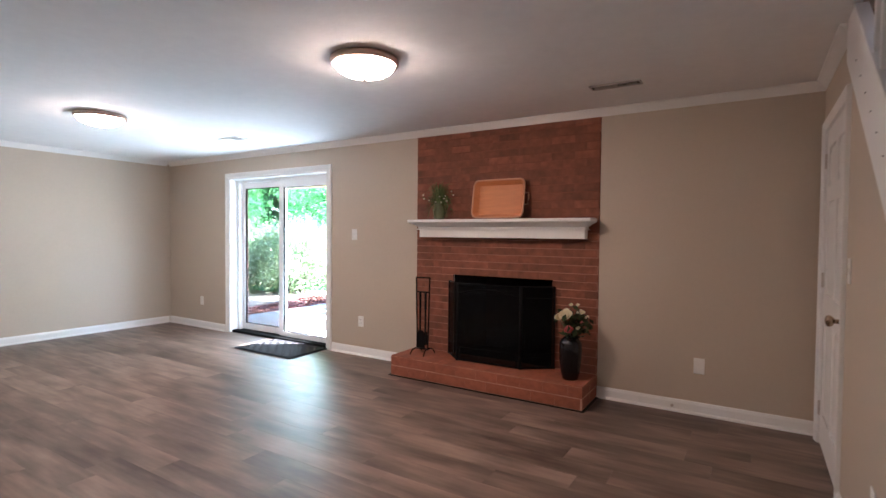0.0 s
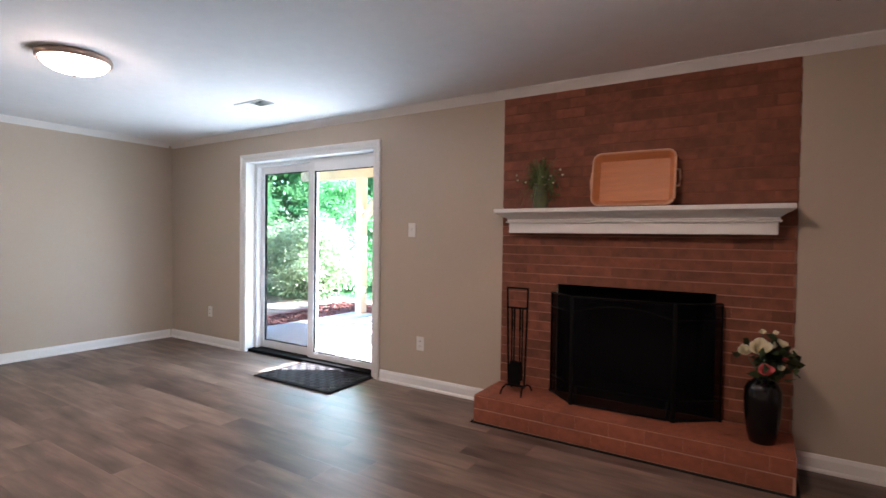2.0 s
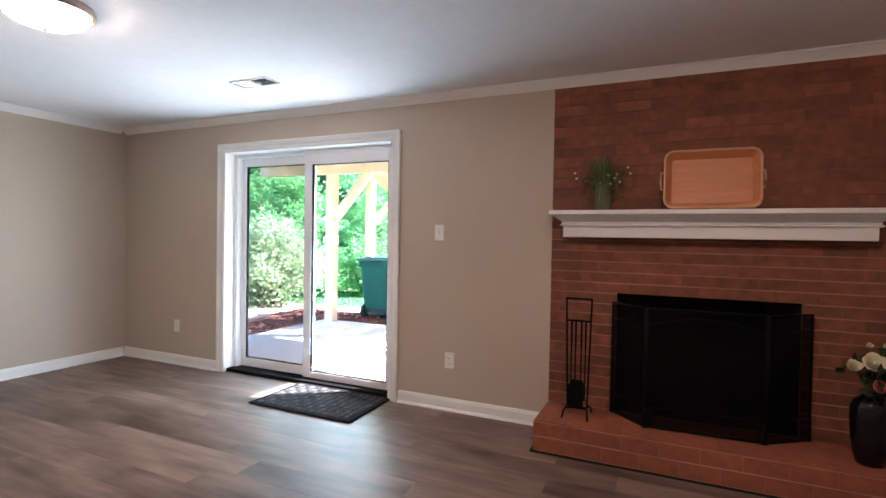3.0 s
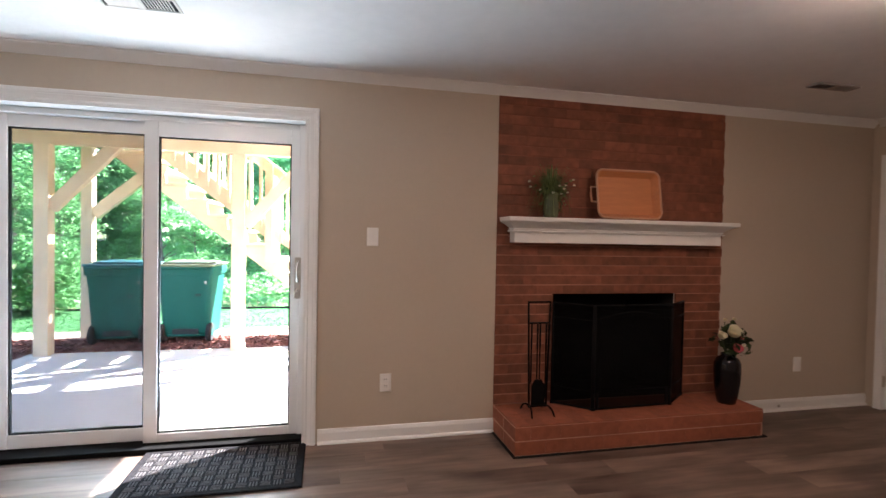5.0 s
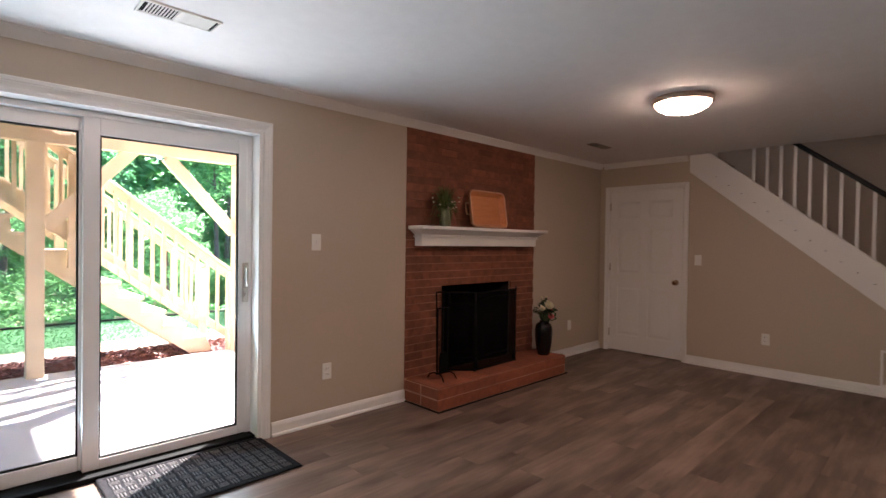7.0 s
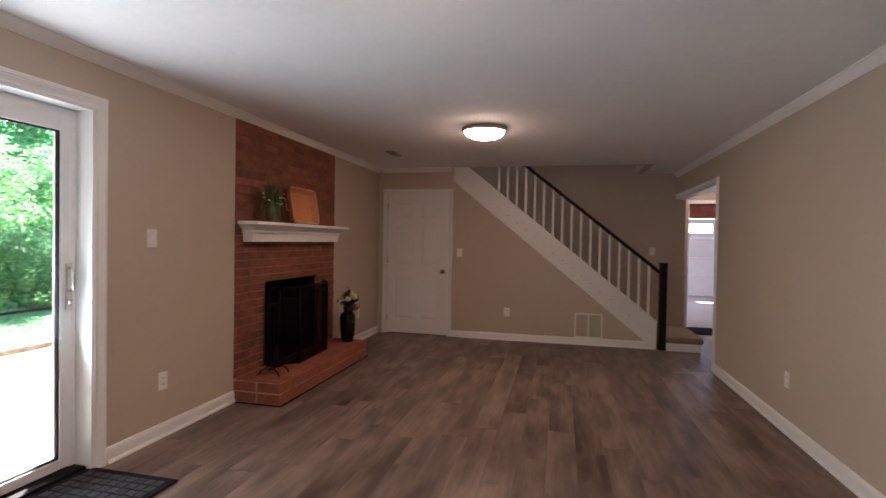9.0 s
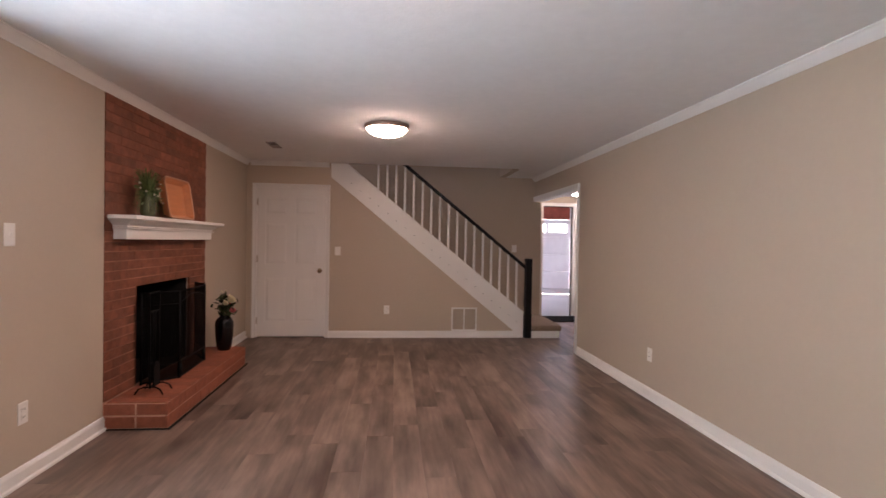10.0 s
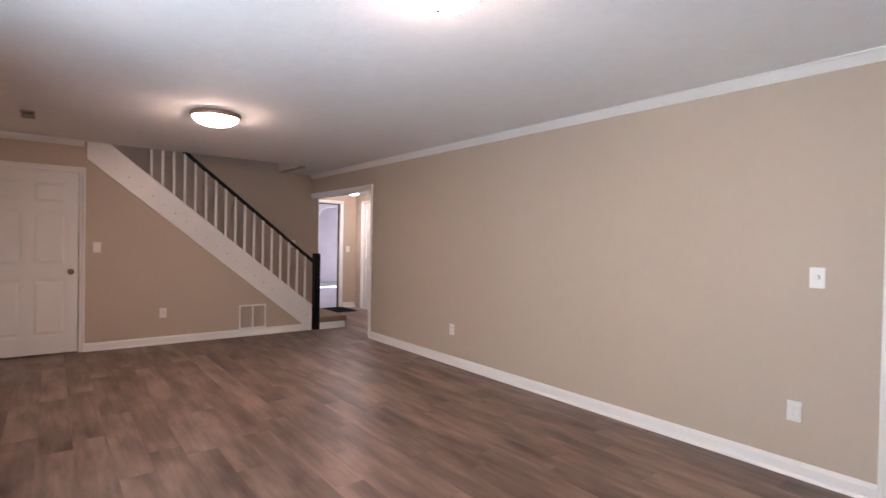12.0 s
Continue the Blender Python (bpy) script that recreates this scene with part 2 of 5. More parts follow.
# pale soil colour that also carries the sunlight lying on the ground
SUNSOIL = material("pale soil with sun painted in", (0.34, 0.28, 0.22), 0.95, grain=0.3, scale=12, bump=0.8, bump_scale=50, stain=0.2, stain_scale=1.5)
LEAF2 = leaf_material("yellow-green leaves", (0.09, 0.26, 0.09), (0.22, 0.46, 0.20), 0.72)
SHRUB = leaf_material("glossy shrub leaves", (0.10, 0.26, 0.12), (0.24, 0.46, 0.22), 0.72)
PALELEAF = leaf_material("pale shrub leaves", (0.22, 0.33, 0.18), (0.50, 0.60, 0.40), 0.4)
BARK = material("grey bark", (0.10, 0.085, 0.07), 0.9, grain=0.35, scale=10, stretch=(1, 1, 0.25), bump=1.0, bump_scale=30)
BIN = material("green bin plastic", (0.005, 0.085, 0.068), 0.6, spec=0.22, grain=0.06, scale=5, bump=0.1, stain=0.08)
BINLID = material("bin lid plastic", (0.02, 0.12, 0.14), 0.4, grain=0.06, scale=5)
BINLID2 = material("faded bin lid plastic", (0.17, 0.20, 0.11), 0.45, grain=0.06, scale=5)
TYRE = material("black tyre", (0.018, 0.018, 0.02), 0.8, grain=0.2, scale=20)
HOUSEBRICK = material("outer house brick", (0.30, 0.13, 0.09), 0.85, grain=0.2, scale=10, bump=0.4)
GARAGE = material("garage white paint", (0.74, 0.73, 0.75), 0.5, grain=0.03, scale=6, stain=0.04)
RIM = material("pale tray rim", (0.60, 0.33, 0.20), 0.5, grain=0.06, scale=12)
REDWOOD = material("red-brown boards", (0.25, 0.06, 0.035), 0.7, grain=0.2, scale=6)
BOWL = glow_material("lit frosted glass", (1.0, 0.69, 0.50), LAMP)
HALLGLOW = glow_material("lit hall glass", (1.0, 0.82, 0.70), HALL_LAMP)


# ---- building helpers ----
def box(bm, x0, x1, y0, y1, z0, z1, bevel=0.0):
    made = bmesh.ops.create_cube(bm, size=1, matrix=Matrix.LocRotScale(((x0 + x1) / 2, (y0 + y1) / 2, (z0 + z1) / 2), None, (abs(x1 - x0), abs(y1 - y0), abs(z1 - z0))))
    if bevel:
        edges = list({e for v in made["verts"] for e in v.link_edges})
        bmesh.ops.bevel(bm, geom=edges, offset=bevel, segments=2, affect="EDGES", profile=0.5)
    return bm


def one(x0, x1, y0, y1, z0, z1, bevel=0.0):
    return box(bmesh.new(), x0, x1, y0, y1, z0, z1, bevel)


def beam(bm, a, b, width, height, bevel=0.0, up=(0, 0, 1)):
    """A straight member from a to b; width sideways, height upwards."""
    a, b = Vector(a), Vector(b)
    way = (b - a).normalized()
    side = way.cross(Vector(up)).normalized()
    top = side.cross(way)
    m = Matrix((side, way, top)).transposed().to_4x4()
    m.translation = (a + b) / 2
    made = bmesh.ops.create_cube(bm, size=1, matrix=m @ Matrix.Diagonal((width, (b - a).length, height, 1)))
    if bevel:
        bmesh.ops.bevel(bm, geom=list({e for v in made["verts"] for e in v.link_edges}), offset=bevel, segments=1, affect="EDGES")
    return bm


def lathe(bm, profile, at=(0, 0, 0), n=32, smooth=True):
    """Turn (radius, height) pairs round the z axis."""
    rings = []
    for r, z in profile:
        rings.append([bm.verts.new((at[0] + r * math.cos(k * math.tau / n), at[1] + r * math.sin(k * math.tau / n), at[2] + z)) for k in range(n)])
    for a, b in zip(rings, rings[1:]):
        for k in range(n):
            f = bm.faces.new((a[k], a[(k + 1) % n], b[(k + 1) % n], b[k]))
            f.smooth = smooth
    for ring, flip in ((rings[0], True), (rings[-1], False)):
        bm.faces.new(ring[::-1] if flip else ring)
    return bm


def tube(bm, pts, r, n=8):
    """A round bar along points; r is one radius or one for each point."""
    pts = [Vector(p) for p in pts]
    rs = [float(u) for u in r] if isinstance(r, (list, tuple)) else [float(r)] * len(pts)
    rings = []
    for i, p in enumerate(pts):
        way = (pts[min(i + 1, len(pts) - 1)] - pts[max(i - 1, 0)]).normalized()
        side = way.cross(Vector((0.13, 0.31, 0.94)) if abs(way.z) < 0.9 else Vector((1, 0.1, 0))).normalized()
        other = way.cross(side)
        rings.append([bm.verts.new(p + rs[i] * (math.cos(k * math.tau / n) * side + math.sin(k * math.tau / n) * other)) for k in range(n)])
    for a, b in zip(rings, rings[1:]):
        for k in range(n):
            f = bm.faces.new((a[k], a[(k + 1) % n], b[(k + 1) % n], b[k]))
            f.smooth = True
    bm.faces.new(rings[0][::-1])
    bm.faces.new(rings[-1])
    return bm


def sweep(bm, profile, a, b, out):
    """A moulding: (outwards, upwards) pairs carried straight from a to b."""
    a, b, out = Vector(a), Vector(b), Vector(out)
    ends = [[bm.verts.new(p + out * d + Vector((0, 0, h))) for d, h in profile] for p in (a, b)]
    n = len(profile)
    for k in range(n):
        bm.faces.new((ends[0][k], ends[0][(k + 1) % n], ends[1][(k + 1) % n], ends[1][k]))
    bm.faces.new(ends[0][::-1])
    bm.faces.new(ends[1])
    bmesh.ops.recalc_face_normals(bm, faces=bm.faces)
    return bm


def prism(bm, outline, axis, a, b):
    """A flat outline of (u, v) pairs, pulled from a to b along an axis: x (u=y, v=z), y (u=x, v=z) or z (u=x, v=y)."""
    def put(u, v, w):
        return {"x": (w, u, v), "y": (u, w, v), "z": (u, v, w)}[axis]
    ends = [[bm.verts.new(put(u, v, w)) for u, v in outline] for w in (a, b)]
    n = len(outline)
    for k in range(n):
        bm.faces.new((ends[0][k], ends[0][(k + 1) % n], ends[1][(k + 1) % n], ends[1][k]))
    bm.faces.new(ends[0][::-1])
    bm.faces.new(ends[1])
    bmesh.ops.recalc_face_normals(bm, faces=bm.faces)
    return bm


def mesh_of(name, bm, mat):
    me = bpy.data.meshes.new(name)
    bmesh.ops.recalc_face_normals(bm, faces=bm.faces)
    bm.to_mesh(me)
    bm.free()
    me.materials.append(mat)
    return me


def thing(name, label, category, at=(0, 0, 0), turn=0.0, kind="", group=""):
    ob = new(name)
    ob.empty_display_size = 0.1
    ob.matrix_basis = pose(*at, 0, 0, turn)
    return tagged(ob, label, category, group, kind)


def part(name, bm, mat, parent, label=""):
    ob = new(name, mesh_of(name, bm, mat))
    ob.parent = parent
    return tagged(ob, label)


def piece(name, me, parent, m):
    ob = new(name, me)
    ob.parent = parent
    ob.matrix_basis = m
    return ob


def solid(name, bm, mat, label, category, kind="structure"):
    return tagged(new(name, mesh_of(name, bm, mat)), label, category, "", kind)


def leaves(name, centres, sizes, mat, seed, flat=0.0, long=1.7):
    """Many small folded leaves as one mesh."""
    rng = np.random.default_rng(seed)
    n = len(centres)
    a = rng.normal(size=(n, 3))
    a[:, 2] *= 1 - flat
    a /= np.linalg.norm(a, axis=1)[:, None]
    b = rng.normal(size=(n, 3))
    b -= (a * b).sum(1)[:, None] * a
    b /= np.linalg.norm(b, axis=1)[:, None]
    c = np.cross(a, b)
    s = np.asarray(sizes).reshape(-1, 1)
    v = np.stack([centres - a * s * long / 2, centres + b * s / 2 + c * s * 0.15, centres + a * s * long / 2, centres - b * s / 2 + c * s * 0.15], 1).reshape(-1, 3)
    me = bpy.data.meshes.new(name)
    me.vertices.add(4 * n)
    me.vertices.foreach_set("co", v.ravel())
    me.loops.add(4 * n)
    me.loops.foreach_set("vertex_index", np.arange(4 * n))
    me.polygons.add(n)
    me.polygons.foreach_set("loop_start", np.arange(0, 4 * n, 4))
    me.update(calc_edges=True)
    me.materials.append(mat)
    return me


# ---- the room's shell ----
XW, XE, YS, YN, H = -7.42, 0.43, 0.02, 4.266, 2.398
DX0, DX1, DTOP = -5.998, -4.165, 2.085      # opening of the patio door
BX0, BX1 = -2.895, -1.050                   # brick panel
FX0, FX1, FTOP, HZ = -2.462, -1.450, 0.977, 0.19
OX0, OX1, OTOP = -0.550, 1.40, 2.035        # wide opening to the hall
GY0, GY1 = -1.02, -0.21                     # garage doorway
HALL_S, HALL_E, HALL_H = -1.36, 2.43, 2.22

b = bmesh.new()
box(b, XW - 0.15, DX0, YN, 4.50, -0.12, 2.62)
box(b, DX0, DX1, YN, 4.50, DTOP, 2.62)
box(b, DX1, BX0, YN, 4.50, -0.12, 2.62)
box(b, BX1, 1.55, YN, 4.50, -0.12, 2.62)
box(b, BX0, BX1, 4.285, 4.50, FTOP, 2.62)
box(b, BX0, FX0, 4.285, 4.50, -0.12, FTOP)
box(b, FX1, BX1, 4.285, 4.50, -0.12, FTOP)
solid("wall_north", b, WALL, "greige painted wall with the patio door and fireplace", "wall")
solid("wall_west", one(XW - 0.15, XW, -0.2, YN - 0.002, -0.12, 2.62), WALL, "plain greige painted end wall", "wall")
SDX0, SDX1 = -6.93, -6.012
b = bmesh.new()
box(b, SDX1, OX0, -0.10, YS, -0.12, 2.62)
box(b, SDX0, SDX1, -0.10, YS, 2.04, 2.62)
box(b, XW, SDX0, -0.10, YS, -0.12, 2.62)
box(b, OX0, OX1, -0.10, YS, OTOP, 2.62)
box(b, OX1, 2.43, -0.10, YS, -0.12, 2.62)
solid("wall_south", b, WALL, "long greige wall with a cased opening", "wall")
b = bmesh.new()                              # stair wall: door at one end, slope under the stringer
EDY0, EDY1 = 3.215, 4.125


def under(y):
    return 0.081 + 0.818 * (y - 0.55)


box(b, XE, XE + 0.12, EDY1 + 0.012, YN - 0.002, -0.12, 2.62)
box(b, XE, XE + 0.12, EDY0 - 0.012, EDY1 + 0.012, 2.045, 2.62)
prism(b, [(0.45, -0.12), (EDY0 - 0.012, -0.12), (EDY0 - 0.012, 2.62), (3.14, 2.62), (3.14, under(3.14)), (0.45, under(0.45))], "x", XE, XE + 0.10)
solid("wall_east", b, WALL, "greige wall closing in the space under the stairs", "wall")
solid("wall_stair_back", one(1.40, 1.52, YS, 4.262, -0.12, 2.62), WALL, "greige wall behind the stair flight", "wall")
b = bmesh.new()                              # shaft above the stairs
box(b, XE + 0.0, XE + 0.10, 0.50, 4.62, 2.599, 5.2)
box(b, 1.40, 1.52, 0.40, 4.62, 2.620, 5.2)
box(b, XE + 0.10, 1.398, 0.501, 0.60, 2.399, 5.2)
box(b, XE + 0.10, 1.40, 4.50, 4.62, 2.63, 3.1)
box(b, XE + 0.10, 1.40, 4.50, 4.62, 4.6, 5.2)
box(b, XE, 1.52, 0.48, 4.62, 5.2, 5.3)
solid("wall_stair_shaft", b, WALL, "pale upper walls of the stair shaft", "wall")
b = bmesh.new()                              # ceiling with the stair hole left open
box(b, XW - 0.15, XE, -0.2, 4.45, H, H + 0.2)
box(b, XE, 1.40, -0.06, 0.50, H, H + 0.2)
box(b, XE, 1.40, 3.16, 4.45, H, H + 0.2)
solid("ceiling", b, CEIL, "white ceiling with a light sprayed texture", "ceiling")
solid("ceiling_hall", one(-1.6, 2.6, HALL_S - 0.1, -0.10, HALL_H, HALL_H + 0.2), CEIL, "white hall ceiling", "ceiling")

# trim: skirting with a rounded cap, crown, casings
BASE = [(0, 0), (0.014, 0), (0.014, 0.072), (0.010, 0.084), (0.006, 0.094), (0, 0.096)]
SHOE = [(0.014, 0), (0.028, 0), (0.027, 0.010), (0.021, 0.018), (0.014, 0.020)]


def skirting(name, a, b_, out):
    bm = bmesh.new()
    sweep(bm, BASE, a, b_, out)
    sweep(bm, SHOE, a, b_, out)
    return solid(name, bm, TRIM, "white painted baseboard with a shoe moulding", "baseboard")


skirting("baseboard_north_1", (XW, YN, 0), (-6.07, YN, 0), (0, -1, 0))
skirting("baseboard_north_2", (-4.085, YN, 0), (BX0, YN, 0), (0, -1, 0))
skirting("baseboard_north_3", (BX1, YN, 0), (XE, YN, 0), (0, -1, 0))
skirting("baseboard_west", (XW, YS, 0), (XW, YN - 0.03, 0), (1, 0, 0))
skirting("baseboard_south", (-5.937, YS, 0), (-0.64, YS, 0), (0, 1, 0))
skirting("baseboard_east", (XE, 0.47, 0), (XE, 3.155, 0), (-1, 0, 0))
skirting("baseboard_hall", (HALL_E, HALL_S, 0), (HALL_E, GY0 - 0.07, 0), (-1, 0, 0))
CROWN = [(0, 0), (0, -0.062), (0.006, -0.062), (0.009, -0.055), (0.021, -0.041), (0.036, -0.023), (0.046, -0.012), (0.054, -0.009), (0.054, 0)]


def crown(name, a, b_, out):
    return solid(name, sweep(bmesh.new(), CROWN, a, b_, out), TRIM, "narrow white crown moulding", "crown moulding")


crown("trim_crown_north", (XW, YN, H), (XE, YN, H), (0, -1, 0))
crown("trim_crown_west", (XW, YS, H), (XW, YN - 0.054, H), (1, 0, 0))
crown("trim_crown_south", (XW + 0.054, YS, H), (1.39, YS, H), (0, 1, 0))
crown("trim_crown_east", (XE, 3.17, H), (XE, YN - 0.054, H), (-1, 0, 0))


CASE = [(0.0, 0.0), (0.0, 0.009), (0.05, 0.012), (0.16, 0.0125), (0.24, 0.0105), (0.42, 0.014), (0.58, 0.0185), (0.64, 0.0175), (0.70, 0.0215), (0.94, 0.0225), (1.0, 0.019), (1.0, 0.0)]


def casing(name, axis, at, out, lo, hi, top, width, label, foot=0.0):
    """Moulded door casing round an opening: one profile carried up, across and down, mitred at the corners."""
    bm = bmesh.new()
    rings = []
    for side, z in ((lo, foot), (lo, top), (hi, top), (hi, foot)):
        way = -1 if side == lo else 1
        ring = []
        for u, d in CASE:
            u *= width
            across, up, deep = side + way * u, z + (u if z == top else 0.0), at + out * d
            ring.append(bm.verts.new((deep, across, up) if axis == "x" else (across, deep, up)))
        rings.append(ring)
    n = len(CASE)
    for p, q in zip(rings, rings[1:]):
        for k in range(n):
            bm.faces.new((p[k], p[(k + 1) % n], q[(k + 1) % n], q[k]))
    bm.faces.new(rings[0][::-1])
    bm.faces.new(rings[-1])
    return solid(name, bm, TRIM, label, "door casing")


casing("trim_patio_casing", "y", YN, -1, DX0 + 0.004, DX1 - 0.004, DTOP - 0.008, 0.072, "white stepped casing round the patio door")
casing("trim_stair_door_casing", "x", XE, -1, EDY0 - 0.004, EDY1 + 0.004, 2.042, 0.056, "white casing round the panelled door")
casing("trim_hall_casing", "y", YS, 1, OX0 - 0.0, OX1 + 0.2, OTOP, 0.062, "white casing round the hall opening")
casing("trim_south_door_casing", "y", YS, 1, SDX0 + 0.012, SDX1 - 0.0, 2.03, 0.075, "white casing of a side door")
bm = bmesh.new()
box(bm, OX0, OX0 + 0.015, -0.115, YS + 0.001, 0, OTOP)
box(bm, OX0, OX1, -0.115, YS + 0.001, OTOP - 0.015, OTOP - 0.001)
solid("trim_hall_jamb", bm, TRIM, "white jamb lining the hall opening", "door jamb")
bm = bmesh.new()
box(bm, DX0, DX0 + 0.018, YN - 0.006, 4.40, 0, DTOP)
box(bm, DX1 - 0.018, DX1, YN - 0.006, 4.40, 0, DTOP)
box(bm, DX0 + 0.018, DX1 - 0.018, YN - 0.006, 4.40, DTOP - 0.018, DTOP)
solid("trim_patio_jamb", bm, TRIM, "deep white jamb lining the patio door", "door jamb")

# ---- patio door ----
slider = thing("door_1", "white vinyl sliding glass patio door, closed", "patio door", (0, 0, 0), kind="structure")
bm = bmesh.new()
box(bm, DX0 + 0.018, DX0 + 0.062, 4.375, 4.50, 0.03, 2.066, 0.004)
box(bm, DX1 - 0.055, DX1 - 0.018, 4.375, 4.50, 0.03, 2.066, 0.004)
box(bm, DX0 + 0.062, DX1 - 0.055, 4.375, 4.50, 2.030, 2.066, 0.004)
part("frame", bm, VINYL, slider)
part("sill", one(DX0 + 0.018, DX1 - 0.018, 4.29, 4.50, -0.03, 0.032, 0.006), SILL, slider, "dark bronze track sill")


def sash(name, x0, x1, y0, y1, z0, z1, gx0, gx1, gz0, gz1, label):
    bm = bmesh.new()
    for a in ((x0, gx0, z0, z1), (gx1, x1, z0, z1), (gx0, gx1, z0, gz0), (gx0, gx1, gz1, z1)):
        box(bm, a[0], a[1], y0, y1, a[2], a[3], 0.004)
    ob = part(name, bm, VINYL, slider, label)
    bm = bmesh.new()
    m = (y0 + y1) / 2
    for a in ((gx0, gx0 + 0.008, gz0, gz1), (gx1 - 0.008, gx1, gz0, gz1), (gx0 + 0.008, gx1 - 0.008, gz0, gz0 + 0.008), (gx0 + 0.008, gx1 - 0.008, gz1 - 0.008, gz1)):
        box(bm, a[0], a[1], m - 0.012, m + 0.012, a[2], a[3])
    part("gasket", bm, SLOT, ob, "thin black glazing gasket")
    g = part("glass", one(gx0 + 0.004, gx1 - 0.004, m - 0.003, m + 0.003, gz0 + 0.004, gz1 - 0.004), GLASS, ob, "clear glass pane")
    g.visible_shadow = False
    return ob


sash("fixed_panel", DX0 + 0.060, -5.075, 4.425, 4.465, 0.035, 2.032, -5.878, -5.15, 0.118, 1.955, "fixed white glazed panel")
mover = sash("sliding_panel", -5.137, -4.196, 4.378, 4.418, 0.035, 2.045, -5.058, -4.272, 0.092, 1.938, "sliding white glazed panel")
bm = bmesh.new()
box(bm, -4.245, -4.205, 4.370, 4.379, 0.93, 1.20, 0.006)
part("escutcheon", bm, NICKEL, mover, "brushed nickel handle plate")
bm = tube(bmesh.new(), [(-4.226, 4.372, 1.17), (-4.226, 4.345, 1.165), (-4.228, 4.338, 1.10), (-4.226, 4.345, 1.045), (-4.226, 4.372, 1.04)], 0.008)
part("handle", bm, NICKEL, mover, "brushed nickel pull handle")
bm = tube(bmesh.new(), [(-4.226, 4.372, 0.985), (-4.226, 4.355, 0.985), (-4.245, 4.350, 0.975)], 0.007)
part("latch", bm, NICKEL, mover, "small nickel thumb latch")
screen_panel = part("screen_panel", one(-5.93, -5.09, 4.478, 4.482, 0.05, 2.02), BUG, slider, "grey insect screen slid behind the fixed panel")
screen_panel.visible_shadow = False


# ---- doors ----
def panel_door(name, label, w, h, kind="structure"):
    """Six-panel moulded door, lying in its own xz plane with the face at y = 0; hinge at x = 0."""
    root = thing(name, label, "door", kind=kind)
    bm = bmesh.new()
    rows = ((0.20, 0.82), (0.98, 1.56), (1.66, 1.90))
    cols = ((0.105, w / 2 - 0.045), (w / 2 + 0.045, w - 0.105))
    box(bm, 0, w, 0.012, 0.026, 0, h)
    for y0, y1 in ((0.0, 0.012), (0.026, 0.038)):
        zs = [0.0] + [z for r in rows for z in r] + [h]
        for x0, x1 in ((0, cols[0][0]), (cols[0][1], cols[1][0]), (cols[1][1], w)):
            box(bm, x0, x1, y0, y1, 0, h)
        for x0, x1 in cols:
            for k in range(0, len(zs), 2):
                box(bm, x0, x1, y0, y1, zs[k], zs[k + 1])
    part("slab", bm, DOORW, root)
    for x0, x1 in cols:
        for z0, z1 in rows:
            bm = bmesh.new()
            for ya, yb in ((0.012, 0.003), (0.026, 0.035)):
                o, i = 0.018, 0.045
                lo = [bm.verts.new(p) for p in ((x0 + o, ya, z0 + o), (x1 - o, ya, z0 + o), (x1 - o, ya, z1 - o), (x0 + o, ya, z1 - o))]
                hi = [bm.verts.new(p) for p in ((x0 + i, yb, z0 + i), (x1 - i, yb, z0 + i), (x1 - i, yb, z1 - i), (x0 + i, yb, z1 - i))]
                for k in range(4):
                    bm.faces.new((lo[k], lo[(k + 1) % 4], hi[(k + 1) % 4], hi[k]))
                bm.faces.new(hi)
                bm.faces.new(lo[::-1])
            part("raised_panel", bm, DOORW, root)
    return root


def knob(parent, x, z, y, way, mat=KNOB):
    bm = lathe(bmesh.new(), [(0.030, 0), (0.032, 0.006), (0.012, 0.012), (0.011, 0.03), (0.024, 0.038), (0.030, 0.050), (0.027, 0.064), (0.012, 0.070)], n=24)
    ob = part("knob", bm, mat, parent, "brushed nickel round knob")
    ob.matrix_basis = pose(x, y, z, 90 * way, 0, 0)
    return ob


def hinges(parent, zs, y):
    for z in zs:
        bm = one(-0.014, 0.012, y - 0.004, y + 0.002, z - 0.045, z + 0.045, 0.002)
        tube(bm, [(-0.002, y - 0.006, z - 0.047), (-0.002, y - 0.006, z + 0.047)], 0.006)
        part("hinge", bm, NICKEL, parent, "nickel butt hinge")


d = panel_door("door_2", "white six-panel closet door, closed, beside the fireplace wall", EDY1 - EDY0 - 0.008, 2.02)
knob(d, EDY1 - EDY0 - 0.075, 0.905, 0.0, 1)
hinges(d, (0.22, 1.06, 1.83), 0.0)
d.matrix_basis = pose(XE + 0.004, EDY1 - 0.004, 0.016, 0, 0, -90)
bm = bmesh.new()
box(bm, XE, XE + 0.12, EDY0 - 0.012, EDY0 - 0.001, 0, 2.045)
box(bm, XE, XE + 0.12, EDY1 + 0.001, EDY1 + 0.012, 0, 2.045)
box(bm, XE, XE + 0.12, EDY0 - 0.001, EDY1 + 0.001, 2.038, 2.047)
solid("trim_stair_door_jamb", bm, TRIM, "white jamb of the panelled door", "door jamb")
# unseen closet back; the darkness inside is put into its colour
solid("wall_closet_back", one(XE + 0.5, XE + 0.55, 3.17, 4.26, -0.12, 2.4), SLOT, "closet back wall, blackened for the unlit inside", "wall")
d = panel_door("door_3", "white panelled side door, closed", 0.876, 2.02)
d.matrix_basis = pose(SDX0 + 0.012, 0.0, 0.008)

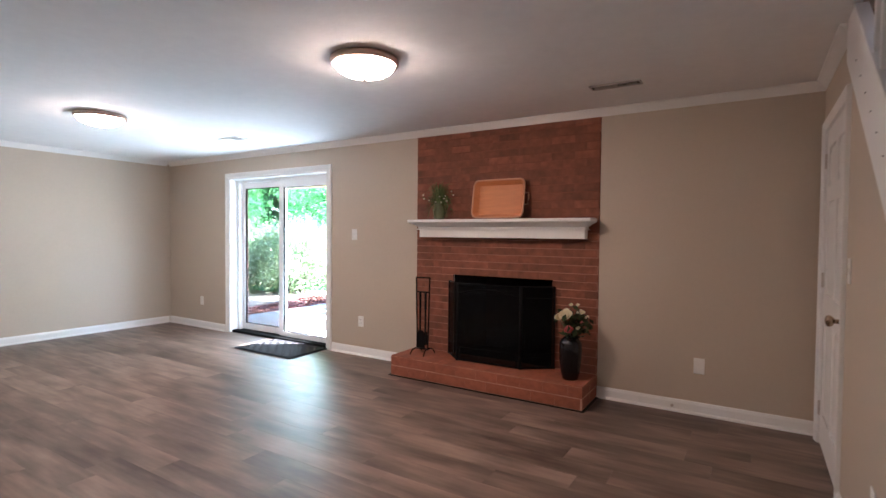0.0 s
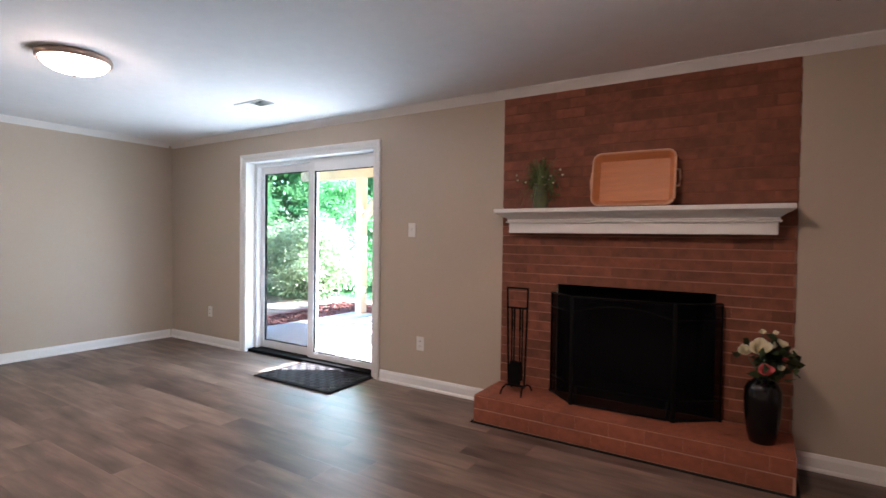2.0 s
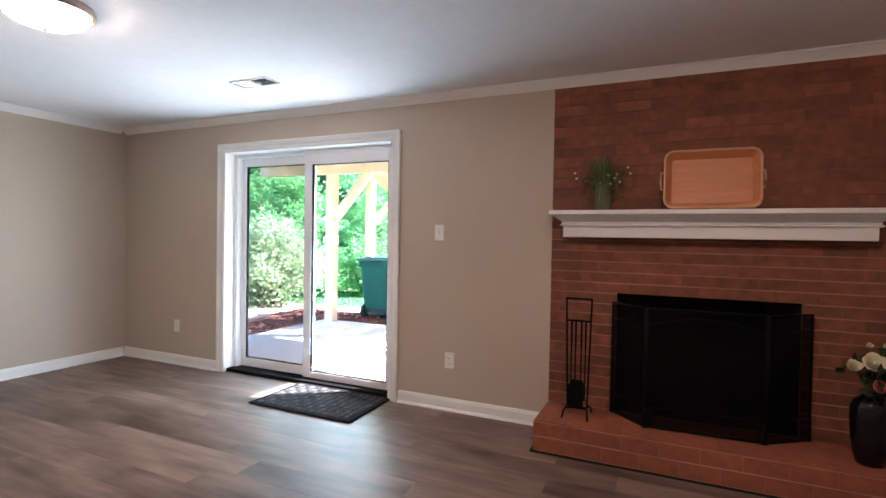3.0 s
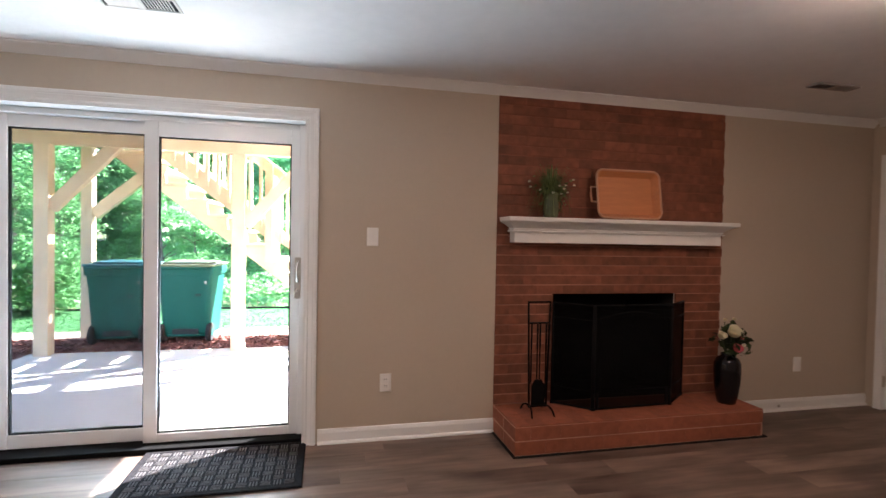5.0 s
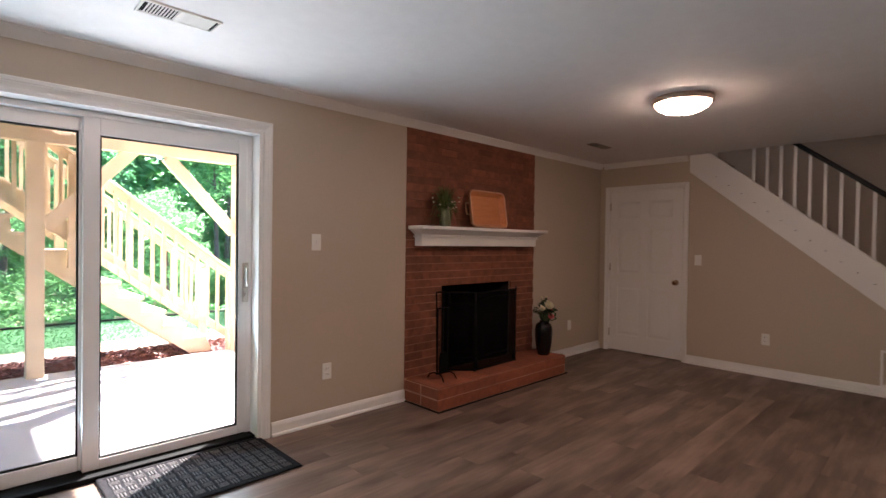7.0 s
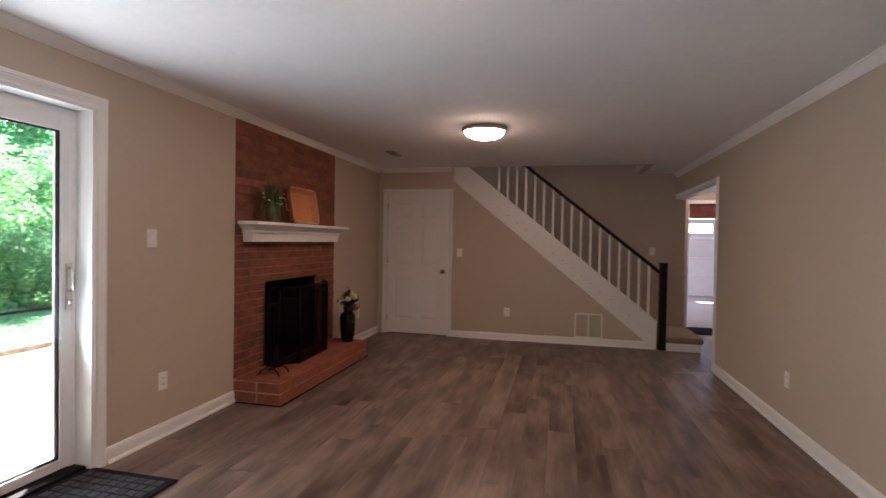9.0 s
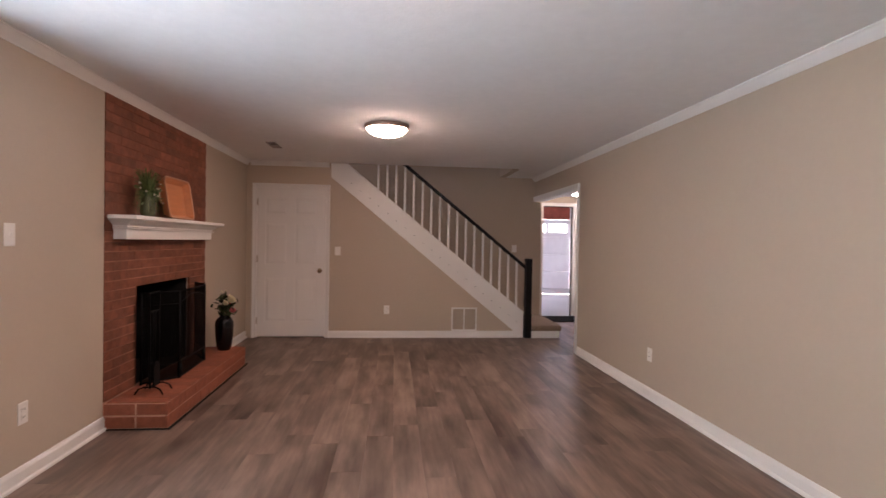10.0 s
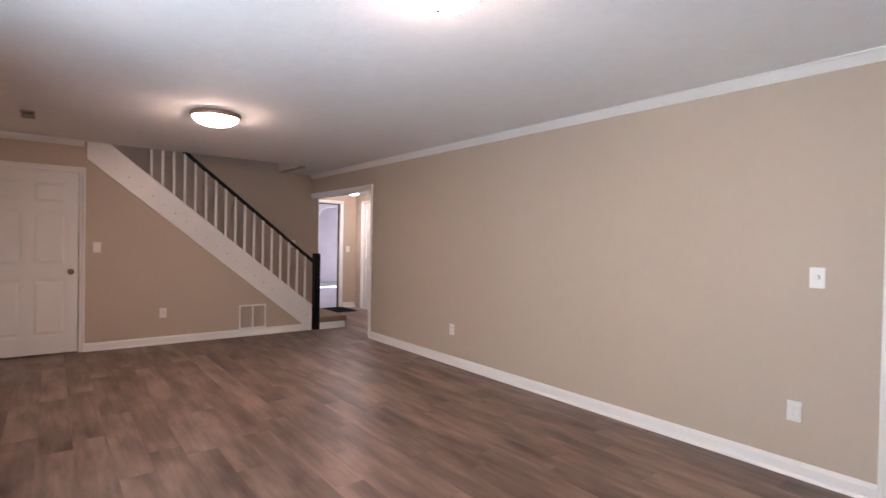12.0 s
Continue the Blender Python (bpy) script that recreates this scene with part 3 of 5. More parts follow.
# ---- fireplace ----
hearth_core = solid("fireplace_hearth", one(BX0 + 0.0015, BX1 - 0.0015, 3.8405, YN + 0.02, 0.0, HZ - 0.006), PALEMORTAR, "raised red brick hearth with two courses", "hearth")
bm = bmesh.new()
box(bm, BX0 - 0.016, BX1 + 0.018, 3.816, 3.834, 0.0005, 0.008)
box(bm, BX0 - 0.016, BX0 + 0.001, 3.834, YN - 0.03, 0.0005, 0.008)
box(bm, BX1 - 0.001, BX1 + 0.018, 3.834, YN - 0.03, 0.0005, 0.008)
solid("trim_hearth_strip", bm, SLOT, "thin black strip where the floor meets the hearth", "floor trim")
breast = bmesh.new()
box(breast, BX0 + 0.004, BX1 - 0.004, YN - 0.0032, 4.285, FTOP, 1.42)
box(breast, BX0 + 0.004, FX0 - 0.004, YN - 0.0032, 4.285, HZ, FTOP)
box(breast, FX1 + 0.004, BX1 - 0.004, YN - 0.0032, 4.285, HZ, FTOP)
breast = solid("fireplace_breast", breast, MORTAR, "red brick chimney breast laid in running bond", "fireplace")
# upper joints take the mortar that has their shade painted in
solid("fireplace_breast_upper", one(BX0 + 0.004, BX1 - 0.004, YN - 0.0032, 4.285, 1.42, 2.336), SHADEMORTAR, "upper brickwork with joints coloured dark for shade", "fireplace")
bm = bmesh.new()
box(bm, FX0, FX1, 4.75, 4.80, 0.12, 1.1)
prism(bm, [(FX0 - 0.05, 4.286), (FX0 - 0.001, 4.286), (FX0 + 0.12, 4.75), (FX0 - 0.05, 4.75)], "z", 0.12, 1.1)
prism(bm, [(FX1 + 0.05, 4.286), (FX1 + 0.001, 4.286), (FX1 - 0.12, 4.75), (FX1 + 0.05, 4.75)], "z", 0.12, 1.1)
box(bm, FX0, FX1, 4.286, 4.75, FTOP + 0.002, 1.1)
box(bm, FX0, FX1, 4.286, 4.75, 0.12, HZ - 0.004)
solid("fireplace_firebox", bm, SOOT, "soot-blackened firebox of the fireplace", "firebox")

mantel = thing("mantel_shelf", "white moulded wooden mantel shelf on the brick breast", "mantel", (-1.974, YN - 0.034, 1.325))
bm = bmesh.new()
box(bm, -0.905, 0.905, -0.170, 0.024, 0.142, 0.172, 0.006)
part("shelf_board", bm, TRIM, mantel)
bm = bmesh.new()
prof = [(0, 0.096), (0.070, 0.096), (0.078, 0.104), (0.092, 0.112), (0.112, 0.128), (0.140, 0.141), (0, 0.141)]
outer = []
for dpt, z in prof[1:-1]:
    e = dpt - 0.070
    outer.append([bm.verts.new(p) for p in ((-0.83 - e, 0.024, z), (-0.83 - e, -dpt, z), (0.83 + e, -dpt, z), (0.83 + e, 0.024, z))])
for lo, hi in zip(outer, outer[1:]):
    for k in range(3):
        bm.faces.new((lo[k], lo[k + 1], hi[k + 1], hi[k]))
bm.faces.new(outer[-1])
bm.faces.new(outer[0][::-1])
box(bm, -0.846, 0.846, -0.086, 0.024, 0.074, 0.084, 0.004)
box(bm, -0.838, 0.838, -0.077, 0.024, 0.086, 0.098, 0.003)
part("cove_moulding", bm, TRIM, mantel)
part("fascia", one(-0.828, 0.828, -0.066, 0.024, 0.0, 0.074, 0.003), TRIM, mantel)


def fire_screen():
    root = thing("fireplace_screen", "black three-fold wire mesh fireplace screen on the hearth", "fire screen", (-1.955, 4.03, HZ))
    pts = [(-0.528, 0.190), (-0.315, -0.015), (0.305, 0.010), (0.548, 0.195)]
    top = 0.715
    for k, name in enumerate(("side_leaf", "middle_leaf", "side_leaf")):
        a, b_ = Vector((*pts[k], 0)), Vector((*pts[k + 1], 0))
        way = (b_ - a).normalized()
        a, b_ = a + way * 0.006, b_ - way * 0.006
        bm = bmesh.new()
        z = Vector((0, 0, 1))
        loop = [a + z * 0.012, b_ + z * 0.012, b_ + z * top, a + z * top]
        for i in range(4):
            tube(bm, [loop[i], loop[(i + 1) % 4]], 0.007, 6)
        tube(bm, [a + z * 0.130, b_ + z * 0.130], 0.004, 6)
        if k != 1:
            tube(bm, [a + z * (top - 0.10), b_ + z * (top - 0.10)], 0.004, 6)
        if k == 1:
            arch = [a.lerp(b_, u) + z * (top - 0.10 + 0.055 * math.sin(math.pi * u)) for u in np.linspace(0, 1, 15)]
            tube(bm, arch, 0.004, 6)
            for u in (0.0, 0.045, 0.955, 1.0):
                p = a.lerp(b_, u)
                tube(bm, [p + z * 0.01, p + z * 0.12], 0.009, 6)
        leaf = part(name, bm, IRON, root)
        side = Vector((way.y, -way.x, 0)) * 0.0015
        bm = bmesh.new()
        for off in (-1, 1):
            bm.faces.new([bm.verts.new(p + side * off) for p in (a + z * 0.014, b_ + z * 0.014, b_ + z * (top - 0.004), a + z * (top - 0.004))])
        part("mesh", bm, WIRE, leaf, "fine black wire mesh")
        for p in (a, b_):
            part("foot", tube(bmesh.new(), [p, p + z * 0.02], 0.010, 6), IRON, leaf)
    return root


fire_screen()


def fire_tools():
    root = thing("fireplace_tool_set", "black wrought iron fireplace tool set hanging on its stand", "fireplace tools", (-2.665, 4.035, HZ))
    bm = bmesh.new()
    for s in (-1, 1):
        beam(bm, (s * 0.060, 0, 0.045), (s * 0.078, 0.0, 0.745), 0.010, 0.014, 0.002, up=(0, 1, 0))
    beam(bm, (-0.083, 0, 0.745), (0.083, 0, 0.745), 0.012, 0.012, 0.002)
    beam(bm, (-0.075, 0, 0.605), (0.075, 0, 0.605), 0.018, 0.012, 0.002)
    beam(bm, (-0.060, 0, 0.055), (0.060, 0, 0.055), 0.03, 0.010, 0.002)
    part("stand", bm, IRON, root)
    for s in (-1, 1):
        for t in (-1, 1):
            pts = [(s * 0.058, 0, 0.055), (s * 0.064, t * 0.035, 0.060), (s * 0.072, t * 0.075, 0.045), (s * 0.078, t * 0.098, 0.008)]
            part("leg", tube(bmesh.new(), pts, 0.006, 6), IRON, root)
    for k, x in enumerate((-0.045, -0.015, 0.016, 0.046)):
        bm = bmesh.new()
        y = -0.014 if k % 2 else 0.014
        tube(bm, [(x, y, 0.61), (x, y, 0.45), (x, y, 0.43), (x, y, 0.20)], [0.0065, 0.0065, 0.0048, 0.0048], 6)
        tool = part(("shovel", "poker", "brush", "tongs")[k], bm, IRON, root)
        bm = bmesh.new()
        if k == 0:
            prism(bm, [(x - 0.010, 0.070), (x + 0.084, 0.070), (x + 0.084, 0.195), (x + 0.060, 0.235), (x + 0.014, 0.235), (x - 0.010, 0.195)], "y", -0.026, -0.018)
        elif k == 2:
            lathe(bm, [(0.010, 0.22), (0.019, 0.20), (0.022, 0.10), (0.018, 0.09)], (x, 0.024, 0), 14)
        else:
            tube(bm, [(x, y, 0.20), (x, y, 0.11), (x + 0.02, y, 0.10)], [0.005, 0.004, 0.002], 6)
        part(("blade", "tip", "bristles", "claw")[k], bm, IRON, tool)
    return root


fire_tools()


def flower_head(bm, at, r, rng, n=22, face=(0, -0.7, 0.7)):
    """A rose: petals wrapped in a cup round an axis, the outer ones opening."""
    at = Vector(at)
    q = Vector(face).to_track_quat("Z", "Y")
    for k in range(n):
        ring = k / (n - 1)
        ang, open_ = k * 2.4 + rng.uniform(-0.2, 0.2), 0.10 + 0.58 * ring
        size, near = r * (0.75 + 0.35 * ring), r * (0.10 + 0.42 * ring)
        out = Vector((math.cos(ang), math.sin(ang), 0))
        up = Vector((0, 0, 1))
        side = out.cross(up)
        grid = []
        for i in range(5):
            v = i / 4
            w = size * 0.60 * math.sin(0.5 + 2.0 * v)
            swell = near * math.sin(0.4 + 1.4 * v) + size * open_ * 0.55 * v ** 3
            mid = out * swell + up * (size * (0.95 * v - 0.30 * open_ * v ** 3) - 0.25 * r)
            grid.append([bm.verts.new(at + q @ (mid + side * w * u - out * u * u * w * 0.55)) for u in (-1, -0.5, 0, 0.5, 1)])
        for p, t in zip(grid, grid[1:]):
            for i in range(4):
                f = bm.faces.new((p[i], p[i + 1], t[i + 1], t[i]))
                f.smooth = True


def vase_of_flowers():
    rng = np.random.default_rng(5)
    vase = thing("vase", "tall black glazed ceramic vase on the hearth", "vase", (-1.200, 4.010, HZ))
    bm = lathe(bmesh.new(), [(0.055, 0), (0.061, 0.004), (0.075, 0.06), (0.086, 0.15), (0.091, 0.235), (0.088, 0.292), (0.073, 0.325), (0.047, 0.342), (0.043, 0.352), (0.048, 0.360), (0.040, 0.360), (0.036, 0.33), (0.02, 0.30)], n=40)
    part("body", bm, VASE, vase)
    root = thing("flower_bouquet", "artificial cream roses and one pink rose in the black vase", "flowers", (-1.200, 4.010, HZ + 0.31))
    heads = [(-0.022, -0.060, 0.205, 0.066, WHITE_PETAL), (-0.090, -0.03, 0.180, 0.044, WHITE_PETAL), (0.070, 0.035, 0.215, 0.044, WHITE_PETAL),
             (0.008, -0.070, 0.092, 0.046, PINK_PETAL), (0.130, 0.0, 0.200, 0.020, WHITE_PETAL), (-0.01, 0.03, 0.285, 0.020, WHITE_PETAL), (0.05, 0.01, 0.29, 0.018, WHITE_PETAL),
             (0.075, -0.055, 0.115, 0.022, WHITE_PETAL), (0.095, -0.02, 0.155, 0.018, PINK_PETAL)]
    for x, y, z, r, mat in heads:
        s = tube(bmesh.new(), [(x * 0.1, y * 0.1, -0.05), (x * 0.4, y * 0.4, z * 0.5), (x, y, z)], 0.003, 5)
        st = part("stem", s, STEM, root)
        bm = bmesh.new()
        flower_head(bm, (x, y, z), r, rng)
        part("rose", bm, mat, st, "pink rose" if mat is PINK_PETAL else "cream rose")
    c = rng.normal(size=(150, 3)) * (0.058, 0.040, 0.048) + (0.035, 0.0, 0.14)
    fol = tagged(new("foliage", leaves("foliage", c, rng.uniform(0.024, 0.05, 150), DARKLEAF, 6)), "dark green leaves")
    fol.parent = root


vase_of_flowers()


def pitcher_plant():
    rng = np.random.default_rng(9)
    at = (-2.552, 4.140, 1.4975)
    pot = thing("pitcher", "small green glazed ceramic pitcher on the mantel", "pitcher", at)
    part("body", lathe(bmesh.new(), [(0.042, 0), (0.047, 0.004), (0.055, 0.045), (0.053, 0.09), (0.046, 0.130), (0.052, 0.152), (0.057, 0.160), (0.049, 0.158), (0.042, 0.130), (0.037, 0.10)], n=28), POT, pot)
    part("handle", tube(bmesh.new(), [(0.043, 0, 0.120), (0.068, 0, 0.123), (0.082, 0, 0.098), (0.072, 0, 0.062), (0.048, 0, 0.040)], 0.007), POT, pot)
    root = thing("potted_greenery", "spray of artificial grass and tiny white blossoms in the pitcher", "plant", (at[0], at[1], at[2] + 0.10))
    bm = bmesh.new()
    for k in range(330):
        ang, lean, h = rng.uniform(0, math.tau), rng.uniform(0.1, 1.0), rng.uniform(0.13, 0.285)
        out = Vector((math.cos(ang), math.sin(ang) * 0.55, 0))
        w = Vector((-out.y, out.x, 0)).normalized() * 0.0030
        droop = 0.30 if rng.random() < 0.45 else 0.05
        pts = [out * (0.012 + lean * 0.17 * u) + Vector((0, 0, h * math.sin(u * 1.9) - droop * u * u * lean)) for u in (0, 0.35, 0.7, 1.0)]
        vs = [(bm.verts.new(p - w * (1.1 - i * 0.3)), bm.verts.new(p + w * (1.1 - i * 0.3))) for i, p in enumerate(pts)]
        for p, q in zip(vs, vs[1:]):
            bm.faces.new((p[0], p[1], q[1], q[0]))
    part("grass_tuft", bm, SPRIG, root)
    c = rng.normal(size=(170, 3)) * (0.055, 0.030, 0.036) + (0.015, 0, 0.085)
    fol = tagged(new("leaflets", leaves("leaflets", c, rng.uniform(0.012, 0.026, 170), SPRIG, 7)), "", "", "", "stuff")
    fol.parent = root
    for x, y, z in ((-0.150, -0.02, 0.115), (-0.142, -0.02, 0.085), (-0.085, -0.03, 0.07), (0.065, -0.035, 0.08), (0.075, -0.03, 0.10), (0.130, -0.02, 0.135), (0.142, -0.01, 0.105), (0.045, -0.045, 0.05), (-0.01, -0.05, 0.055), (0.09, -0.03, 0.06), (0.03, -0.05, 0.095)):
        x, z = x * 1.15, z * 1.2
        bm = tube(bmesh.new(), [(0, 0, 0), (x * 0.5, y * 0.5, z * 0.8), (x, y, z)], 0.0012, 4)
        st = part("stalk", bm, STEM, root)
        bm = bmesh.new()
        flower_head(bm, (x, y, z), 0.013, rng, 6)
        part("blossom", bm, WHITE_PETAL, st, "tiny white blossom")


pitcher_plant()


def tray():
    """Rounded tray leaning on the brick, with a raised rim and two handles."""
    root = thing("serving_tray", "tan wooden serving tray with rounded corners leaning on the mantel", "tray")
    w, h, r, deep = 0.515, 0.355, 0.055, 0.055

    def ring(inset, z):
        pts = []
        for cx, cy, a0 in ((w / 2 - r, h - r, 0), (-w / 2 + r, h - r, 90), (-w / 2 + r, r, 180), (w / 2 - r, r, 270)):
            for k in range(7):
                a = radians(a0 + 15 * k)
                pts.append((cx + (r - min(inset, r * 0.7)) * math.cos(a) - (inset - min(inset, r * 0.7)) * (1 if cx > 0 else -1), cy + (r - min(inset, r * 0.7)) * math.sin(a) - (inset - min(inset, r * 0.7)) * (1 if cy > h / 2 else -1), z))
        return pts
    bm = bmesh.new()
    levels = [ring(0.035, 0.0), ring(0.0, -deep), ring(0.0, -deep - 0.008), ring(0.010, -deep - 0.008), ring(0.012, -deep), ring(0.042, -0.008)]
    vs = [[bm.verts.new((x, z, y)) for x, y, z in lv] for lv in levels]
    for a, b_ in zip(vs, vs[1:]):
        for k in range(28):
            f = bm.faces.new((a[k], a[(k + 1) % 28], b_[(k + 1) % 28], b_[k]))
    bm.faces.new(vs[0])
    bm.faces.new(vs[-1][::-1])
    part("basin", bm, WICKER, root)
    rim = [(x, -deep - 0.006, y) for x, y, z in ring(0.004, 0)]
    part("rim", tube(bmesh.new(), rim + rim[:1], 0.0075, 8), RIM, root, "pale rounded tray rim")
    for s in (-1, 1):
        x = s * w / 2
        bm = tube(bmesh.new(), [(x - s * 0.022, -0.018, 0.125), (x + s * 0.016, -0.014, 0.128), (x + s * 0.021, -0.013, 0.18), (x + s * 0.016, -0.014, 0.232), (x - s * 0.022, -0.018, 0.235)], 0.0075)
        part("handle", bm, RIM, root)
    root.matrix_basis = pose(-1.938, 4.190, 1.4985, -9, 0, 0)


tray()

# ---- wall plates, vents, lamps ----
def plate(name, label, category, at, turn, kind_of):
    """Switch or socket plate; its back lies on the wall, the front looks along -y before the turn."""
    root = thing(name, label, category, at, turn)
    part("cover", one(-0.038, 0.038, -0.006, 0, -0.060, 0.060, 0.003), PLATE, root)
    if kind_of == "outlet":
        for z in (-0.021, 0.021):
            ob = part("socket", one(-0.017, 0.017, -0.009, -0.005, z - 0.014, z + 0.014, 0.002), PLATE, root)
            bm = bmesh.new()
            for x in (-0.007, 0.007):
                box(bm, x - 0.0015, x + 0.0015, -0.0095, -0.0088, z - 0.004, z + 0.006)
            part("slot", bm, SLOT, ob)
    elif kind_of == "switch":
        ob = part("toggle_frame", one(-0.007, 0.007, -0.009, -0.005, -0.014, 0.014, 0.001), PLATE, root)
        part("toggle", one(-0.004, 0.004, -0.018, -0.008, -0.002, 0.010, 0.001), PLATE, ob)
    elif kind_of == "double":
        for x in (-0.018, 0.018):
            part("rocker", one(x - 0.014, x + 0.014, -0.010, -0.005, -0.032, 0.032, 0.002), PLATE, root)
    elif kind_of == "dimmer":
        bm = lathe(bmesh.new(), [(0.014, 0), (0.014, 0.012), (0.012, 0.016)], n=20)
        k = part("dial", bm, PLATE, root, "round dimmer dial")
        k.matrix_basis = pose(0, -0.006, 0.004, 90)
    elif kind_of == "cable":
        k = part("jack", lathe(bmesh.new(), [(0.006, 0), (0.006, 0.01)], n=10), NICKEL, root)
        k.matrix_basis = pose(0, -0.006, 0, 90)
    return root


SOCKET, TOGGLE = "white duplex outlet plate on the greige wall", "white toggle switch plate on the greige wall"
plate("outlet", SOCKET, "outlet", (-6.625, YN, 0.385), 0, "outlet")
plate("outlet", SOCKET, "outlet", (-3.65, YN, 0.38), 0, "outlet")
plate("light_switch", TOGGLE, "light switch", (-3.75, YN, 1.345), 0, "switch")
plate("outlet", "white wide wall plate low on the wall beside the fireplace", "outlet", (-0.29, YN, 0.372), 0, "double")
plate("light_switch", TOGGLE, "light switch", (XE, 3.045, 1.195), -90, "switch")
plate("outlet", SOCKET, "outlet", (XE, 2.366, 0.388), -90, "outlet")
plate("outlet", SOCKET, "outlet", (-2.365, YS, 0.385), 180, "outlet")
plate("dimmer_switch", "white plate with a round dimmer dial on the long wall", "dimmer switch", (-5.645, YS, 1.172), 180, "dimmer")
plate("outlet", "white low-voltage plate on the long wall", "outlet", (-5.552, YS, 0.383), 180, "double")
plate("thermostat_plate", "white switch plate on the wall behind the stairs", "light switch", (1.40, 0.34, 1.255), -90, "double")
bm = lathe(bmesh.new(), [(0.012, 0), (0.012, 0.006), (0.006, 0.008), (0.004, 0.012)], n=12)
jack = tagged(new("cable_jack", mesh_of("cable_jack", bm, NICKEL)), "small round cable jack in the baseboard", "cable jack")
jack.matrix_basis = pose(-0.47, YN - 0.014, 0.045, 90)


def return_grille():
    root = thing("wall_vent", "white return air grille low on the stair wall", "vent", (XE - 0.002, 1.277, 0.0))
    bm = bmesh.new()
    for y0, y1, z0, z1 in ((-0.18, 0.18, 0.405, 0.425), (-0.18, 0.18, 0.098, 0.116), (-0.18, -0.160, 0.116, 0.405), (0.160, 0.18, 0.116, 0.405), (-0.008, 0.008, 0.116, 0.405)):
        box(bm, -0.012, 0, y0, y1, z0, z1, 0.002)
    part("frame", bm, TRIM, root)
    for k in range(22):
        z = 0.124 + k * 0.0132
        bm = prism(bmesh.new(), [(-0.009, z), (-0.007, z), (-0.001, z + 0.010), (-0.003, z + 0.010)], "y", -0.159, 0.159)
        part("louvre", bm, WALL, root)


return_grille()


def ceiling_vent(name, at, turn, w, h, label, paint):
    """A two-way register: blades thrown outwards from a middle bar."""
    root = thing(name, label, "vent", at, turn)
    e = 0.012
    bm = bmesh.new()
    for x0, x1, y0, y1 in ((-w / 2, w / 2, -h / 2, -h / 2 + e), (-w / 2, w / 2, h / 2 - e, h / 2), (-w / 2, -w / 2 + e, -h / 2 + e, h / 2 - e), (w / 2 - e, w / 2, -h / 2 + e, h / 2 - e)):
        box(bm, x0, x1, y0, y1, -0.010, 0, 0.002)
    part("frame", bm, paint, root)
    # black sheet stands for the shade up inside the duct
    part("duct", one(-w / 2 + e, w / 2 - e, -h / 2 + e, h / 2 - e, -0.003, -0.001), SLOT, root)
    part("middle_bar", one(-0.012, 0.012, -h / 2 + e, h / 2 - e, -0.009, -0.003), paint, root)
    for s in (-1, 1):
        for k in range(10):
            x = s * (0.020 + k * 0.0135)
            part("louvre", prism(bmesh.new(), [(x, -0.009), (x + s * 0.0015, -0.009), (x - s * 0.0085, -0.003), (x - s * 0.010, -0.003)][::s], "y", -h / 2 + e, h / 2 - e), paint, root)


ceiling_vent("ceiling_vent", (-0.795, 3.63, H), 0, 0.34, 0.10, "grey-brown ceiling supply register with slanted blades", VENT)
ceiling_vent("ceiling_vent", (-4.895, 3.535, H), 0, 0.34, 0.15, "white ceiling supply register with slanted blades", PLATE)


def ceiling_light(at):
    root = thing("ceiling_light", "flush ceiling light, frosted glass bowl lit, bronze rim", "ceiling light", at, group="ceiling lights of the room")
    part("canopy", lathe(bmesh.new(), [(0.182, 0), (0.200, -0.003), (0.205, -0.018), (0.202, -0.036), (0.194, -0.043), (0.184, -0.036)][::-1], n=48), BRONZE, root, "bronze metal rim")
    part("bowl", lathe(bmesh.new(), [(0.183, -0.034), (0.180, -0.048), (0.162, -0.068), (0.124, -0.089), (0.072, -0.103), (0.02, -0.108)], n=48), BOWL, root, "lit frosted glass bowl")
    part("finial", lathe(bmesh.new(), [(0.012, -0.106), (0.010, -0.114), (0.013, -0.121), (0.006, -0.130), (0.002, -0.132)], n=16), NICKEL, root, "small nickel finial")


ceiling_light((-1.962, 2.358, H))
ceiling_light((-4.93, 2.232, H))

# ---- staircase ----
def top_of(y):
    return 0.336 + 0.811 * (y - 0.404)


stair = thing("staircase", "white closed-stringer staircase with black handrail and carpeted treads", "staircase", (0, 0, 0))
Y_TOP = 3.145
prof = [(0.43, 0.0), (0.43, top_of(0.43)), (2.93, top_of(2.93)), (2.93, H - 0.002), (Y_TOP, H - 0.002), (Y_TOP, under(Y_TOP)), (0.55, under(0.55)), (0.452, 0.0)]
part("stringer", prism(bmesh.new(), prof, "x", XE - 0.026, XE - 0.001), TRIM, stair, "white painted stringer board")
part("stringer_cap", beam(bmesh.new(), (XE - 0.006, 0.42, top_of(0.42) + 0.006), (XE - 0.006, 2.93, top_of(2.93) + 0.006), 0.052, 0.014, 0.003), TRIM, stair)
for k in range(21):
    y = 0.52 + 0.1233 * k
    z = top_of(y) - 0.205
    if y < 2.9:
        me = prism(bmesh.new(), [(y - 0.011, z - 0.002), (y + 0.011, z - 0.002), (y + 0.011, z + 0.002), (y - 0.011, z + 0.002)], "x", XE - 0.0275, XE - 0.0255)
        part("tread_wedge_mark", me, TYRE, stair, "short dark dash on the stringer face")
newel = part("newel_post", one(0.375, 0.468, 0.318, 0.408, 0.0, 1.118, 0.005), BLACKWOOD, stair, "square black newel post")
